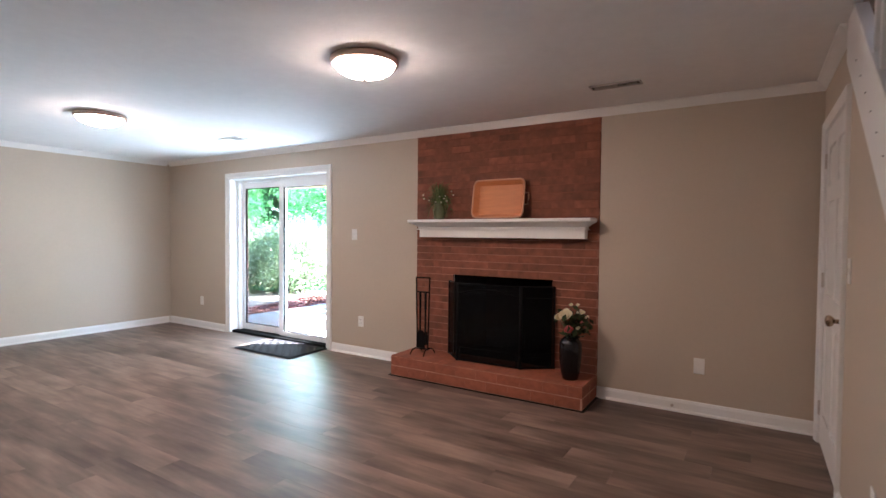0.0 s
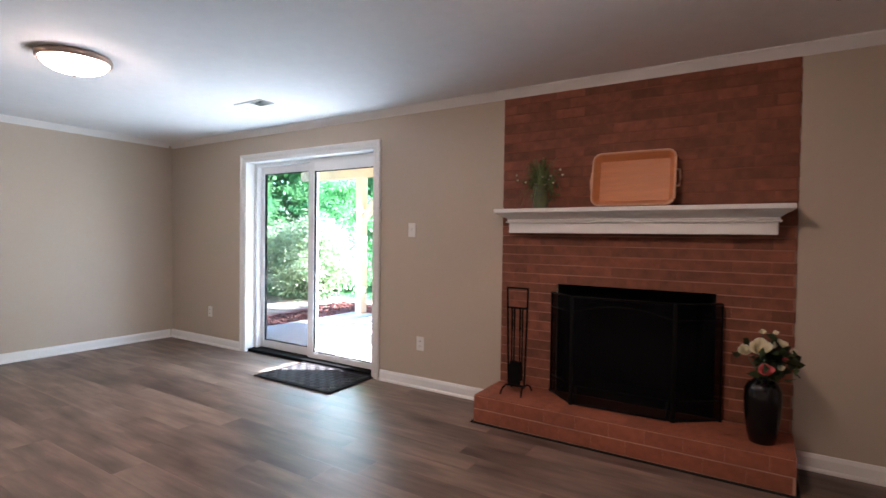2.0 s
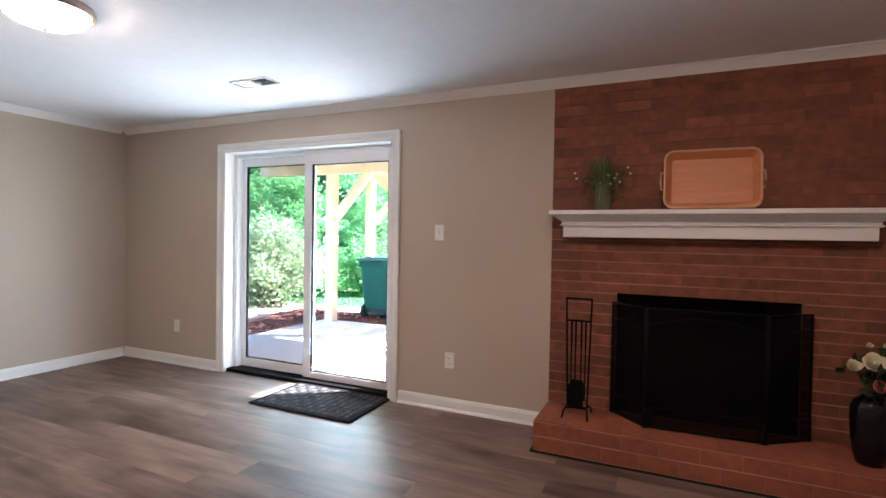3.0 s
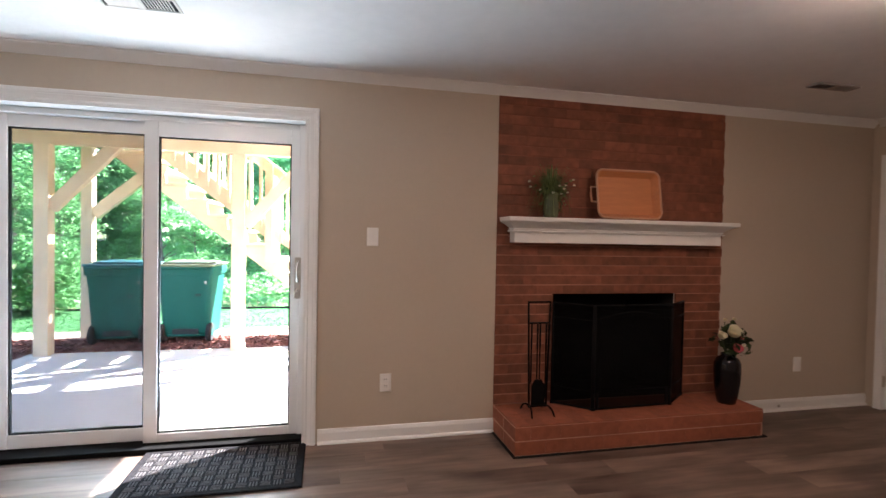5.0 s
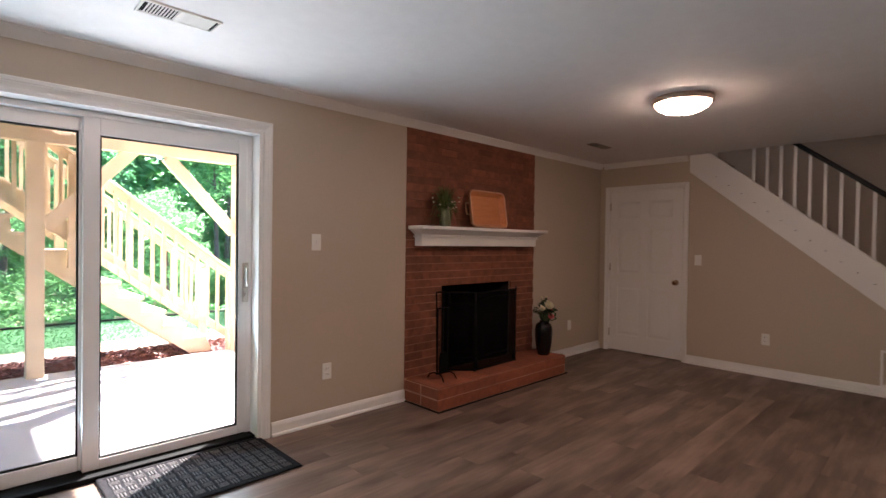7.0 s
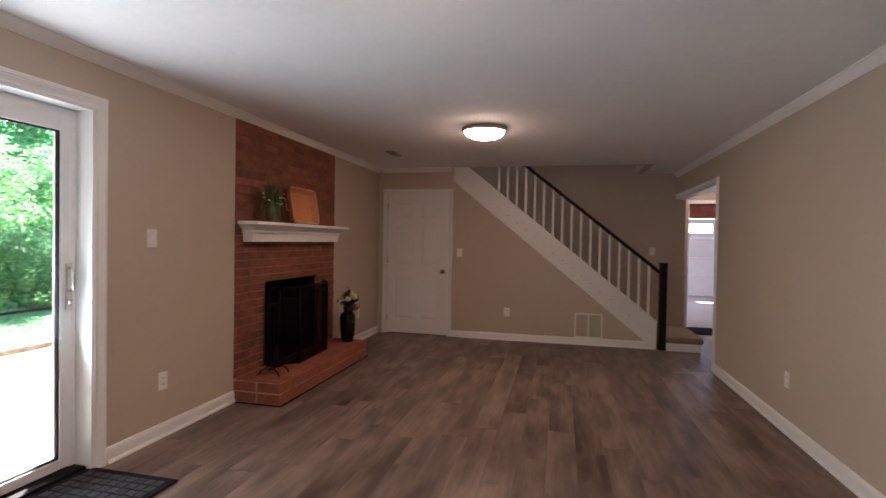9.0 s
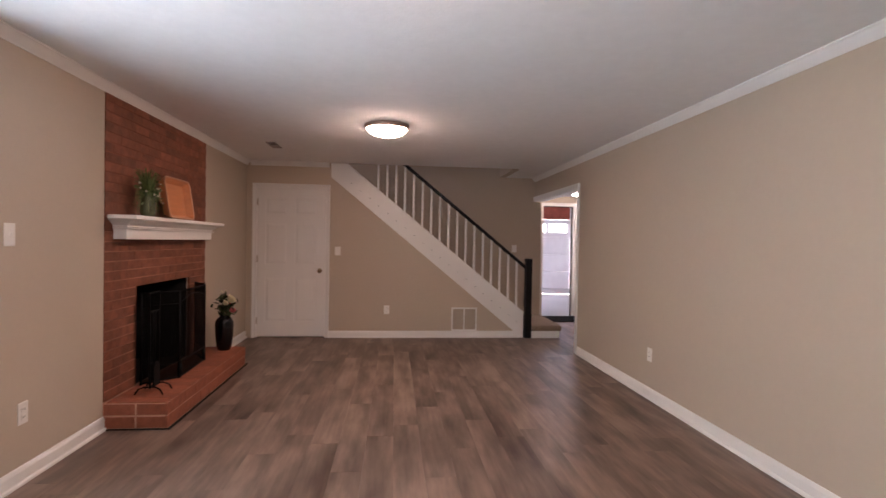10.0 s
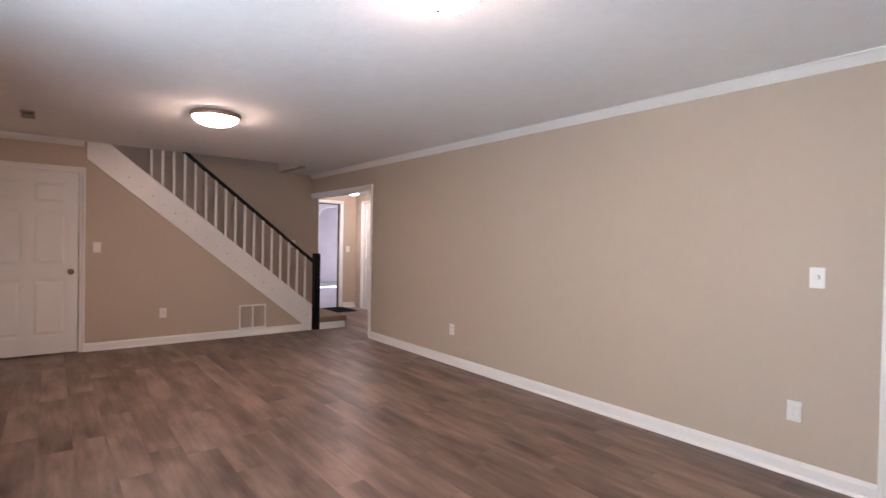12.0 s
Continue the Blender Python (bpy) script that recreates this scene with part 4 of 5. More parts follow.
part("newel_cap", lathe(bmesh.new(), [(0.055, 1.105), (0.06, 1.112), (0.06, 1.12), (0.05, 1.127)], (0.4215, 0.363, 0), 4, False), BLACKWOOD, newel)


def rail_z(y):
    return 1.043 + 0.808 * (y - 0.421)


part("handrail", beam(bmesh.new(), (XE - 0.006, 0.40, rail_z(0.40) - 0.028), (XE - 0.006, 2.3, rail_z(2.3) - 0.028), 0.045, 0.045, 0.010), BLACKWOOD, stair, "black painted handrail")
for k in range(17):
    y = 0.534 + 0.1233 * k
    part("baluster", one(XE - 0.020, XE + 0.008, y - 0.014, y + 0.014, top_of(y) - 0.003, min(rail_z(y) - 0.045, 2.75), 0.002), TRIM, stair)
noses = [(-0.12, 0.185)] + [(0.495 + 0.2466 * k, 0.375 + 0.2 * k) for k in range(12)]
for k, (y, z) in enumerate(noses):
    y1 = noses[k + 1][0] + 0.03 if k + 1 < len(noses) else y + 0.9
    x0 = XE + 0.012
    bm = bmesh.new()
    box(bm, x0, 1.398, y, y1, z - 0.045, z, 0.016)
    if k == 0:      # the lowest tread reaches out past the newel's front
        box(bm, 0.345, x0 + 0.02, y, 0.316, z - 0.085, z, 0.028)
        x0 = 0.345
    part("tread", bm, CARPET, stair, "beige carpeted tread")
    part("riser", one(x0 + 0.02, 1.396, y + 0.03, y + 0.05, max(0, z - 0.20), z - 0.046), TRIM if k == 0 else CARPET, stair)
part("step_side", one(0.363, 0.378, -0.09, 0.316, 0.0, 0.102, 0.002), TRIM, stair, "white side board of the lowest step")
part("carriage", prism(bmesh.new(), [(0.47, 0.0), (0.47, 0.10), (2.9, 2.05), (3.12, 2.30), (3.12, 2.10), (0.62, 0.0)], "x", 1.30, 1.38), TRIM, stair)

# ---- hall and garage beyond ----
b = bmesh.new()
box(b, HALL_E, HALL_E + 0.14, GY1, -0.10, -0.12, 2.62)
box(b, HALL_E, HALL_E + 0.14, GY0, GY1, 2.04, 2.62)
box(b, HALL_E, HALL_E + 0.14, HALL_S - 0.1, GY0, -0.12, 2.62)
solid("wall_hall_east", b, WALL, "hall wall with the doorway to the garage", "wall")
b = bmesh.new()
box(b, -1.6, 1.28, HALL_S - 0.12, HALL_S, -0.12, 2.42)
box(b, 1.28, 2.12, HALL_S - 0.12, HALL_S, 2.04, 2.42)
box(b, 2.12, 2.43, HALL_S - 0.12, HALL_S, -0.12, 2.42)
box(b, -1.6, -1.48, HALL_S, -0.10, -0.12, 2.42)
solid("wall_hall_south", b, WALL, "greige hall wall with a white door", "wall")
casing("trim_hall_door_casing", "y", HALL_S, 1, 1.28, 2.12, 2.04, 0.058, "white casing in the hall")
d = panel_door("door_4", "white panelled hall door, closed", 0.83, 2.02)
hinges(d, (0.30, 1.06, 1.83), 0.036)
d.matrix_basis = pose(2.115, HALL_S + 0.002, 0.008, 0, 0, 180)
casing("trim_garage_casing", "x", HALL_E, -1, GY0, GY1, 2.04, 0.058, "white casing of the garage doorway")
bm = bmesh.new()
box(bm, HALL_E + 0.05, HALL_E + 0.09, GY0, GY0 + 0.012, 0, 2.028)
box(bm, HALL_E + 0.05, HALL_E + 0.09, GY0 + 0.012, GY1, 2.024, 2.04)
solid("trim_garage_weatherstrip", bm, SLOT, "dark weather strip of the garage doorway", "door jamb")
d = panel_door("door_5", "white panelled garage door leaf standing open into the hall", 0.80, 2.02)
knob(d, 0.735, 0.86, 0.0, 1)
bm = lathe(bmesh.new(), [(0.026, 0), (0.026, 0.010), (0.014, 0.014), (0.012, 0.024)], n=18)
k = part("deadbolt", bm, NICKEL, d, "nickel deadbolt")
k.matrix_basis = pose(0.735, 0, 1.0, 90)
hinges(d, (0.25, 1.06, 1.80), 0.0)
d.matrix_basis = pose(HALL_E - 0.02, GY1 - 0.01, 0.012, 0, 0, 176)
mat2 = tagged(new("door_mat", mesh_of("door_mat", one(1.76, 2.40, -1.06, -0.30, 0.0045, 0.018, 0.004), TARMAT)), "plain black door mat before the garage doorway", "door mat")
plate("light_switch", "white switch plate beside the garage doorway", "light switch", (HALL_E, -1.185, 1.15), -90, "switch")
root = thing("hall_light", "flush hall ceiling light, lit", "ceiling light", (1.5, -0.78, HALL_H))
part("rim", lathe(bmesh.new(), [(0.14, 0), (0.15, -0.01), (0.145, -0.022)][::-1], n=32), NICKEL, root)
part("bowl", lathe(bmesh.new(), [(0.138, -0.020), (0.12, -0.05), (0.07, -0.075), (0.02, -0.082)], n=32), HALLGLOW, root)

GX = 8.6
solid("floor_garage", one(HALL_E + 0.0, GX + 0.4, -5.6, 2.2, -0.20, -0.045), CONCRETE, "pale concrete garage floor", "floor")
b = bmesh.new()
box(b, HALL_E + 0.14, GX + 0.1, 1.8, 1.95, -0.2, 2.9)
box(b, HALL_E + 0.14, GX + 0.1, -5.5, -5.35, -0.2, 2.9)
box(b, GX, GX + 0.12, -5.35, -3.17, -0.2, 2.9)
box(b, GX, GX + 0.12, -0.35, 1.8, -0.2, 2.9)
box(b, HALL_E + 0.0, HALL_E + 0.14, -5.5, HALL_S - 0.1, -0.2, 2.9)
box(b, HALL_E + 0.002, HALL_E + 0.14, 0.07, 1.95, -0.2, 2.9)
solid("wall_garage", b, GARAGE, "white painted garage walls", "wall")
solid("wall_garage_header", one(GX, GX + 0.12, -3.17, -0.35, 2.10, 2.9), REDWOOD, "red-brown boards above the garage door", "wall")
b = one(HALL_E, GX + 0.12, -5.5, 1.95, 2.72, 2.80)
for k in range(15):
    x = HALL_E + 0.35 + 0.405 * k
    box(b, x - 0.019, x + 0.019, -5.34, 1.79, 2.50, 2.718)
solid("ceiling_garage", b, REDWOOD, "open red-brown joists of the unfinished garage ceiling", "ceiling")
gd = thing("garage_door", "white sectional garage door with a row of windows", "garage door", (GX - 0.05, -1.76, -0.045), kind="structure")
for k in range(4):
    z = 0.001 + k * 0.5332
    bm = bmesh.new()
    if k < 3:
        box(bm, 0, 0.05, -1.4, 1.4, z, z + 0.532, 0.016)
        for j in range(2):
            y = -1.32 + j * 1.34
            box(bm, -0.008, 0.0, y, y + 1.28, z + 0.08, z + 0.45, 0.004)
    else:
        box(bm, 0, 0.05, -1.4, 1.4, z, z + 0.14)
        box(bm, 0, 0.05, -1.4, 1.4, z + 0.40, z + 0.532)
        for j in range(5):
            y = -1.4 + j * 0.675
            box(bm, 0, 0.05, y, y + 0.10, z + 0.14, z + 0.40)
    sec = part("section", bm, GARAGE, gd)
    if k == 3:
        for j in range(4):
            y = -1.3 + j * 0.675
            g = part("window_pane", one(0.022, 0.026, y, y + 0.575, z + 0.14, z + 0.40), GLASS, sec)
            g.visible_shadow = False
for y in (-3.25, -0.27):
    bm = tube(bmesh.new(), [(GX - 0.12, y, 0.0), (GX - 0.12, y, 1.95), (GX - 0.25, y, 2.2), (GX - 0.6, y, 2.32), (GX - 3, y, 2.32)], 0.025, 6)
    tr = part("track", bm, GARAGE, gd)
    tr.matrix_basis = Matrix.Translation((-(GX - 0.05), 1.76, 0.045))
op = thing("garage_door_opener", "garage door opener hanging from the garage ceiling on its rail", "door opener", (5.4, -1.55, 2.62))
part("housing", one(-0.2, 0.2, -0.12, 0.12, -0.30, -0.12, 0.02), GARAGE, op)
part("rail", one(0.2, 3.1, -0.02, 0.02, -0.22, -0.18), NICKEL, op)
for s in (-0.1, 0.1):
    part("hanger", one(-0.01, 0.01, s - 0.01, s + 0.01, -0.12, 0.0), NICKEL, op)

# ---- outdoors ----
GZ = -0.06
bm = bmesh.new()
rng = np.random.default_rng(3)


def rise(x, y):
    """The ground: flat by the house, a gentle bank beyond the lawn."""
    d = max(0.0, y - 11.5) + 0.6 * max(0.0, -x - 9.5)
    return -0.16 + 0.05 * min(d, 30.0) + 0.05 * math.sin(x * 0.7) * math.cos(y * 0.6) * min(1.0, d / 4)


axis = [math.copysign(abs(u) ** 2.6 * 400, u) for u in np.linspace(-1, 1, 71)]
grid = [[bm.verts.new((-5 + u, 10 + v, rise(-5 + u, 10 + v) if max(abs(u), abs(v)) < 60 else 1.0 + rise(-5, 10))) for u in axis] for v in axis]
for r0, r1 in zip(grid, grid[1:]):
    for k in range(70):
        f = bm.faces.new((r0[k], r0[k + 1], r1[k + 1], r1[k]))
        f.smooth = True
# leave the house's own footprint open
bmesh.ops.delete(bm, geom=[f for f in bm.faces if -7.4 < f.calc_center_median().x < 9.0 and -5.4 < f.calc_center_median().y < 4.3], context="FACES")
solid("ground", bm, SOIL, "leafy woodland ground reaching the horizon", "ground")
b = bmesh.new()
prism(b, [(-7.36, 4.50), (1.4, 4.50), (1.4, 7.56), (-7.30, 7.52)], "z", -0.30, GZ)
solid("pavement", b, CONCRETE, "pale poured concrete patio slab under the deck", "patio")
b = bmesh.new()
prism(b, [(-12, 8.45), (-7.4, 8.55), (-2.6, 8.38), (8, 8.6), (14, 9), (14, 11.6), (2, 11.25), (-6, 11.35), (-12, 11.2)], "z", -0.30, -0.105)
solid("lawn", b, LAWN, "sunlit green lawn beyond the patio", "lawn")
# first outline paints a sun band along the lawn, second is pale soil
b = bmesh.new()
prism(b, [(-10, 8.40), (-7.4, 8.50), (-2.6, 8.34), (6, 8.5), (6, 9.05), (1, 9.2), (-3.5, 9.35), (-6, 9.1), (-10, 9.2)], "z", -0.30, -0.099)
prism(b, [(-13, 4.6), (-8.25, 4.6), (-8.3, 8.38), (-13, 8.3)], "z", -0.30, -0.0985)
solid("bare_soil", b, SUNSOIL, "pale soil with a sun band coloured in between mulch and lawn", "soil")
b = bmesh.new()
prism(b, [(-8.2, 5.0), (-7.37, 5.0), (-7.31, 7.53), (-2.75, 7.57), (-2.6, 8.40), (-7.4, 8.58), (-8.6, 8.6)], "z", -0.30, -0.092)
solid("mulch_bed", b, MULCH, "bed of red bark mulch along the patio", "mulch bed")
c = np.column_stack([rng.uniform(-8.5, -2.75, 9000), rng.uniform(7.56, 8.45, 9000), rng.uniform(-0.092, -0.07, 9000)])
extra = np.column_stack([rng.uniform(-8.2, -7.4, 2200), rng.uniform(5.0, 7.6, 2200), rng.uniform(-0.092, -0.075, 2200)])
c = np.vstack([c, extra])
tagged(new("mulch_chips", leaves("mulch_chips", c, rng.uniform(0.012, 0.03, len(c)), CHIP, 4, flat=0.8, long=2.6)), "red-brown bark chips", "mulch", "", "stuff")
c = np.column_stack([rng.uniform(-11, 6, 40000), rng.uniform(9.0, 11.3, 40000), np.full(40000, -0.096)])
g = leaves("grass", c, rng.uniform(0.006, 0.011, len(c)), BLADE, 8, long=4.0)
tagged(new("grass", g), "short bright green grass", "grass", "", "stuff")
c = np.column_stack([rng.uniform(-20, 9, 60000), rng.uniform(11.45, 26, 60000)])
tuft = 0.10 + 0.30 * (0.5 + 0.5 * np.sin(c[:, 0] * 1.9 + 1.3 * np.sin(c[:, 1] * 1.1))) ** 2
c = np.column_stack([c, [rise(x, y) for x, y in c] + rng.uniform(0.0, 1.0, len(c)) * tuft])
tagged(new("undergrowth", leaves("undergrowth", c, rng.uniform(0.05, 0.11, len(c)), LEAF2, 12, flat=0.4, long=1.6)), "low bright green undergrowth beneath the trees", "undergrowth", "", "stuff")
b = bmesh.new()
beam(b, (-12, 11.28, -0.10), (8, 11.42, -0.10), 0.04, 0.06)
solid("lawn_edging", b, SLOT, "dark low edging along the far side of the lawn", "edging")
b = bmesh.new()
box(b, XW - 0.15, DX0 - 0.05, 4.502, 4.60, -0.3, 5.2)
box(b, DX1 + 0.05, FX0 - 0.06, 4.502, 4.60, -0.3, 5.2)
box(b, FX0 - 0.06, FX1 + 0.06, 4.502, 4.60, 1.10, 5.2)
box(b, FX1 + 0.06, 9.0, 4.502, 4.60, -0.3, 5.2)
box(b, FX0 - 0.16, FX1 + 0.16, 4.81, 4.93, -0.3, 1.3)
box(b, FX0 - 0.16, FX0 - 0.06, 4.60, 4.81, -0.3, 1.3)
box(b, FX1 + 0.06, FX1 + 0.16, 4.60, 4.81, -0.3, 1.3)
box(b, FX0 - 0.06, FX1 + 0.06, 4.60, 4.81, 1.12, 1.3)
box(b, DX0 - 0.05, DX1 + 0.05, 4.502, 4.60, DTOP + 0.03, 5.2)
solid("wall_outer", b, HOUSEBRICK, "outer brick wall of the house", "wall")


def deck():
    root = thing("deck", "new pressure-treated pine deck on square posts above the patio", "deck")
    bz = 2.31
    for x in (-7.13, -5.08, -3.035):
        part("post", one(x - 0.073, x + 0.073, 7.378, 7.522, GZ - 0.1, bz, 0.006), PINE, root, "square pine post")
    for y in (7.415, 7.485):
        part("girder", beam(bmesh.new(), (-8.6, y, bz + 0.115), (-2.93, y, bz + 0.115), 0.06, 0.23, 0.004), PINE, root)
    for x in np.arange(-8.55, -2.9, 0.405):
        part("joist", one(x - 0.019, x + 0.019, 4.62, 7.60, bz + 0.232, bz + 0.46), PINE, root)
    part("rim_board", one(-2.955, -2.917, 4.62, 7.64, bz + 0.225, bz + 0.462), PINE, root)
    part("rim_board", one(-8.6, -2.957, 7.602, 7.64, bz + 0.225, bz + 0.462), PINE, root)
    for k in range(21):
        y = 4.62 + k * 0.146
        part("deck_board", one(-8.65, -2.90, y, y + 0.139, bz + 0.463, bz + 0.489), PINE, root)
    for a, b_ in (((-7.06, 1.60), (-6.40, 2.30)), ((-5.01, 1.45), (-4.22, 2.30)), ((-3.10, 1.45), (-3.88, 2.26))):
        part("brace", beam(bmesh.new(), (a[0], 7.45, a[1]), (b_[0], 7.45, b_[1] + 0.05), 0.09, 0.135, 0.004), PINE, root, "diagonal pine knee brace")
    for x, z in ((-6.46, 2.2), (-7.2, 2.4)):
        part("post", one(x - 0.068, x + 0.068, 8.63, 8.766, -0.15, z + 0.2, 0.006), PINE, root, "square pine landing post")
    part("brace", beam(bmesh.new(), (-7.13, 8.70, 1.58), (-6.52, 8.70, 2.12), 0.09, 0.15, 0.003), PINE, root)
    part("landing", one(-8.4, -6.45, 7.65, 8.78, 2.54, 2.80, 0.004), PINE, root, "pine landing at the head of the steps")
    return root


deck()


def garden_stair():
    root = thing("deck_stair", "open-riser pine stair rising from the mulch to the deck, with railings", "stair")
    rise_, run, x0, z0 = 0.1833, 0.235, -3.36, GZ
    slope = rise_ / run

    def nose(k):
        return x0 - run * (k - 1), z0 + rise_ * k
    for y in (7.70, 8.64):
        pts = [(x0 + 0.10, z0 - 0.05), (x0 + 0.02, z0 + rise_ - 0.04)]
        for k in range(1, 15):
            x, z = nose(k)
            pts += [(x - 0.02, z - 0.04), (x - run - 0.0, z - 0.04)]
        xe = nose(15)[0]
        pts += [(xe, z0 + rise_ * 14.6)]
        low = z0 + rise_ * 15 - 0.34
        pts += [(xe, low), (x0 - 0.14, z0 - 0.05)]
        part("stringer", prism(bmesh.new(), pts, "y", y - 0.02, y + 0.02), PINE, root, "notched pine stringer")
    for k in range(1, 15):
        x, z = nose(k)
        for s in (0, 1):
            part("tread", one(x - 0.135 * s - 0.132, x - 0.135 * s + 0.012, 7.66, 8.68, z - 0.04, z, 0.004), PINE, root)
    for y in (7.665, 8.675):
        xa, xb = -3.10, -6.5
        za = z0 + rise_ + slope * (x0 - xa)
        zb = z0 + rise_ + slope * (x0 - xb)
        xm, zm = -4.75, z0 + rise_ + slope * (x0 + 4.75)
        part("rail", beam(bmesh.new(), (xa, y, za + 0.985), (xb, y, zb + 0.985), 0.04, 0.09, 0.003), PINE, root)
        part("rail", beam(bmesh.new(), (xa, y, za + 0.205), (xm, y, zm + 0.205), 0.04, 0.09, 0.003), PINE, root)
        part("skirt_board", beam(bmesh.new(), (xm, y, zm + 0.185), (xb, y, zb + 0.185), 0.04, 0.184, 0.003), PINE, root, "wide pine skirt board under the balusters")
        part("rail_cap", beam(bmesh.new(), (xa + 0.03, y, za + 1.045), (xb, y, zb + 1.045), 0.13, 0.03, 0.003), PINE, root)
        for x in np.arange(xa - 0.13, xb, -0.125):
            z = za + slope * (xa - x)
            part("baluster", one(x - 0.018, x + 0.018, y - 0.055, y - 0.021, z + 0.15, z + 1.0, 0.002), PINE, root)
        for x in (-3.08, -4.75, -6.46):
            z = z0 + rise_ + slope * (x0 - x)
            part("newel", one(x - 0.045, x + 0.045, y - 0.11, y - 0.022, -0.10 if x > -3.2 else z - 0.18, z + 1.03, 0.004), PINE, root)
    return root


garden_stair()


def wheelie_bin(label, at, turn, lid_mat):
    root = thing("wheeled_bin", label, "wheelie bin", at, turn, group="bins behind the posts")
    bm = bmesh.new()
    rings = []
    for z, w, d in ((0.07, 0.54, 0.52), (0.13, 0.58, 0.58), (0.55, 0.625, 0.67), (0.88, 0.66, 0.74), (0.885, 0.70, 0.79), (0.95, 0.71, 0.80), (1.0, 0.70, 0.79)):
        r = 0.06
        ring = []
        for cx, cy, a0 in ((1, 1, 0), (-1, 1, 90), (-1, -1, 180), (1, -1, 270)):
            for k in range(4):
                a = radians(a0 + 30 * k)
                ring.append(bm.verts.new((cx * (w / 2 - r) + r * math.cos(a), cy * (d / 2 - r) + r * math.sin(a), z)))
        rings.append(ring)
    for a, b_ in zip(rings, rings[1:]):
        for k in range(16):
            bm.faces.new((a[k], a[(k + 1) % 16], b_[(k + 1) % 16], b_[k]))
    bm.faces.new(rings[0][::-1])
    bm.faces.new(rings[-1])
    part("body", bm, BIN, root)
    bm = bmesh.new()
    box(bm, -0.36, 0.36, -0.41, 0.43, 1.0, 1.03, 0.012)
    box(bm, -0.28, 0.28, -0.30, 0.33, 1.028, 1.055, 0.012)
    part("lid", bm, lid_mat, root)
    bm = tube(bmesh.new(), [(-0.29, -0.38, 0.97), (-0.29, -0.45, 0.985), (0.29, -0.45, 0.985), (0.29, -0.38, 0.97)], 0.016)
    part("grab_bar", bm, BIN, root)
    part("sticker", one(0.25, 0.275, -0.376, -0.366, 0.78, 0.815), VENT, root, "small white sticker")
    part("lug", one(0.13, 0.20, -0.375, -0.34, 0.62, 0.64, 0.004), TYRE, root)
    part("foot_bar", tube(bmesh.new(), [(-0.20, -0.31, 0.10), (0.20, -0.31, 0.10)], 0.012), BIN, root)
    # black block imitates the shaded recess at the bin's foot
    part("foot_recess", one(-0.16, 0.16, -0.31, -0.25, 0.10, 0.18, 0.01), TYRE, root)
    for s in (-1, 1):
        bm = lathe(bmesh.new(), [(0.09, -0.03), (0.120, -0.026), (0.127, 0.0), (0.120, 0.026), (0.09, 0.03)], n=28)
        wh = part("wheel", bm, TYRE, root, "black plastic wheel")
        wh.matrix_basis = pose(s * 0.285, -0.24, 0.127, 0, 90, 0)
        part("hub", lathe(bmesh.new(), [(0.05, -0.034), (0.05, 0.034)], n=16), BIN, wh)
    part("axle", tube(bmesh.new(), [(-0.3, -0.24, 0.127), (0.3, -0.24, 0.127)], 0.011), TYRE, root)
    return root


wheelie_bin("green wheeled bin with a blue lid standing on the mulch", (-6.63, 8.36, -0.09), 2, BINLID)
wheelie_bin("green wheeled bin with a faded lid standing on the mulch", (-5.815, 8.40, -0.09), -3, BINLID2)


# ---- trees ----
def tree(label, seed, tall, spread, leaf_mat, count, leaf_size, low):
    rng = np.random.default_rng(seed)
    root = thing("tree", label, "tree", group="trees of the wood")
    bm = bmesh.new()
    lean = rng.normal(size=2) * 0.04
    pts = [(lean[0] * tall * u + 0.06 * math.sin(5 * u + seed), lean[1] * tall * u, tall * 0.86 * u - 0.25) for u in np.linspace(0, 1, 8)]
    rad = 0.013 * tall + 0.02
    tube(bm, pts, [rad * (1.25 - 0.35 * u if u < 0.1 else 1.12 - u) + 0.008 for u in np.linspace(0, 1, 8)], 9)
    tips = [Vector(pts[-1])]
    limbs = []
    for k in range(15):
        u = rng.uniform(low, 0.98)
        base = Vector(pts[0]).lerp(Vector(pts[-1]), u)
        ang = k * 2.4 + rng.uniform(-0.4, 0.4)
        reach = spread * (1.15 - 0.55 * u) * rng.uniform(0.7, 1.1)
        out = Vector((math.cos(ang), math.sin(ang), 0))
        end = base + out * reach + Vector((0, 0, reach * rng.uniform(0.1, 0.6)))
        mid = base.lerp(end, 0.5) + Vector((0, 0, 0.10 * reach))
        limbs.append(([base, mid, end], [rad * 0.38 * (1.1 - u * 0.6), rad * 0.22, 0.008]))
        tips += [end, mid.lerp(end, 0.5), mid]
    part("trunk", bm, BARK, root)
    for p, r in limbs:
        part("limb", tube(bmesh.new(), p, r, 6), BARK, root)
    hubs = np.array([list(t) for t in tips])
    pick = rng.integers(0, len(hubs), 5 * len(hubs))
    clumps = hubs[pick] + rng.normal(size=(len(pick), 3)) * (0.34 * spread * 0.5, 0.34 * spread * 0.5, 0.26 * spread * 0.5)
    which = rng.integers(0, len(clumps), count)
    c = clumps[which] + rng.normal(size=(count, 3)) * (0.24, 0.24, 0.12)
    crown = new("crown", leaves("crown", c, rng.uniform(0.7, 1.3, count) * leaf_size, leaf_mat, seed + 50, flat=0.3))
    crown.parent = root
    return root


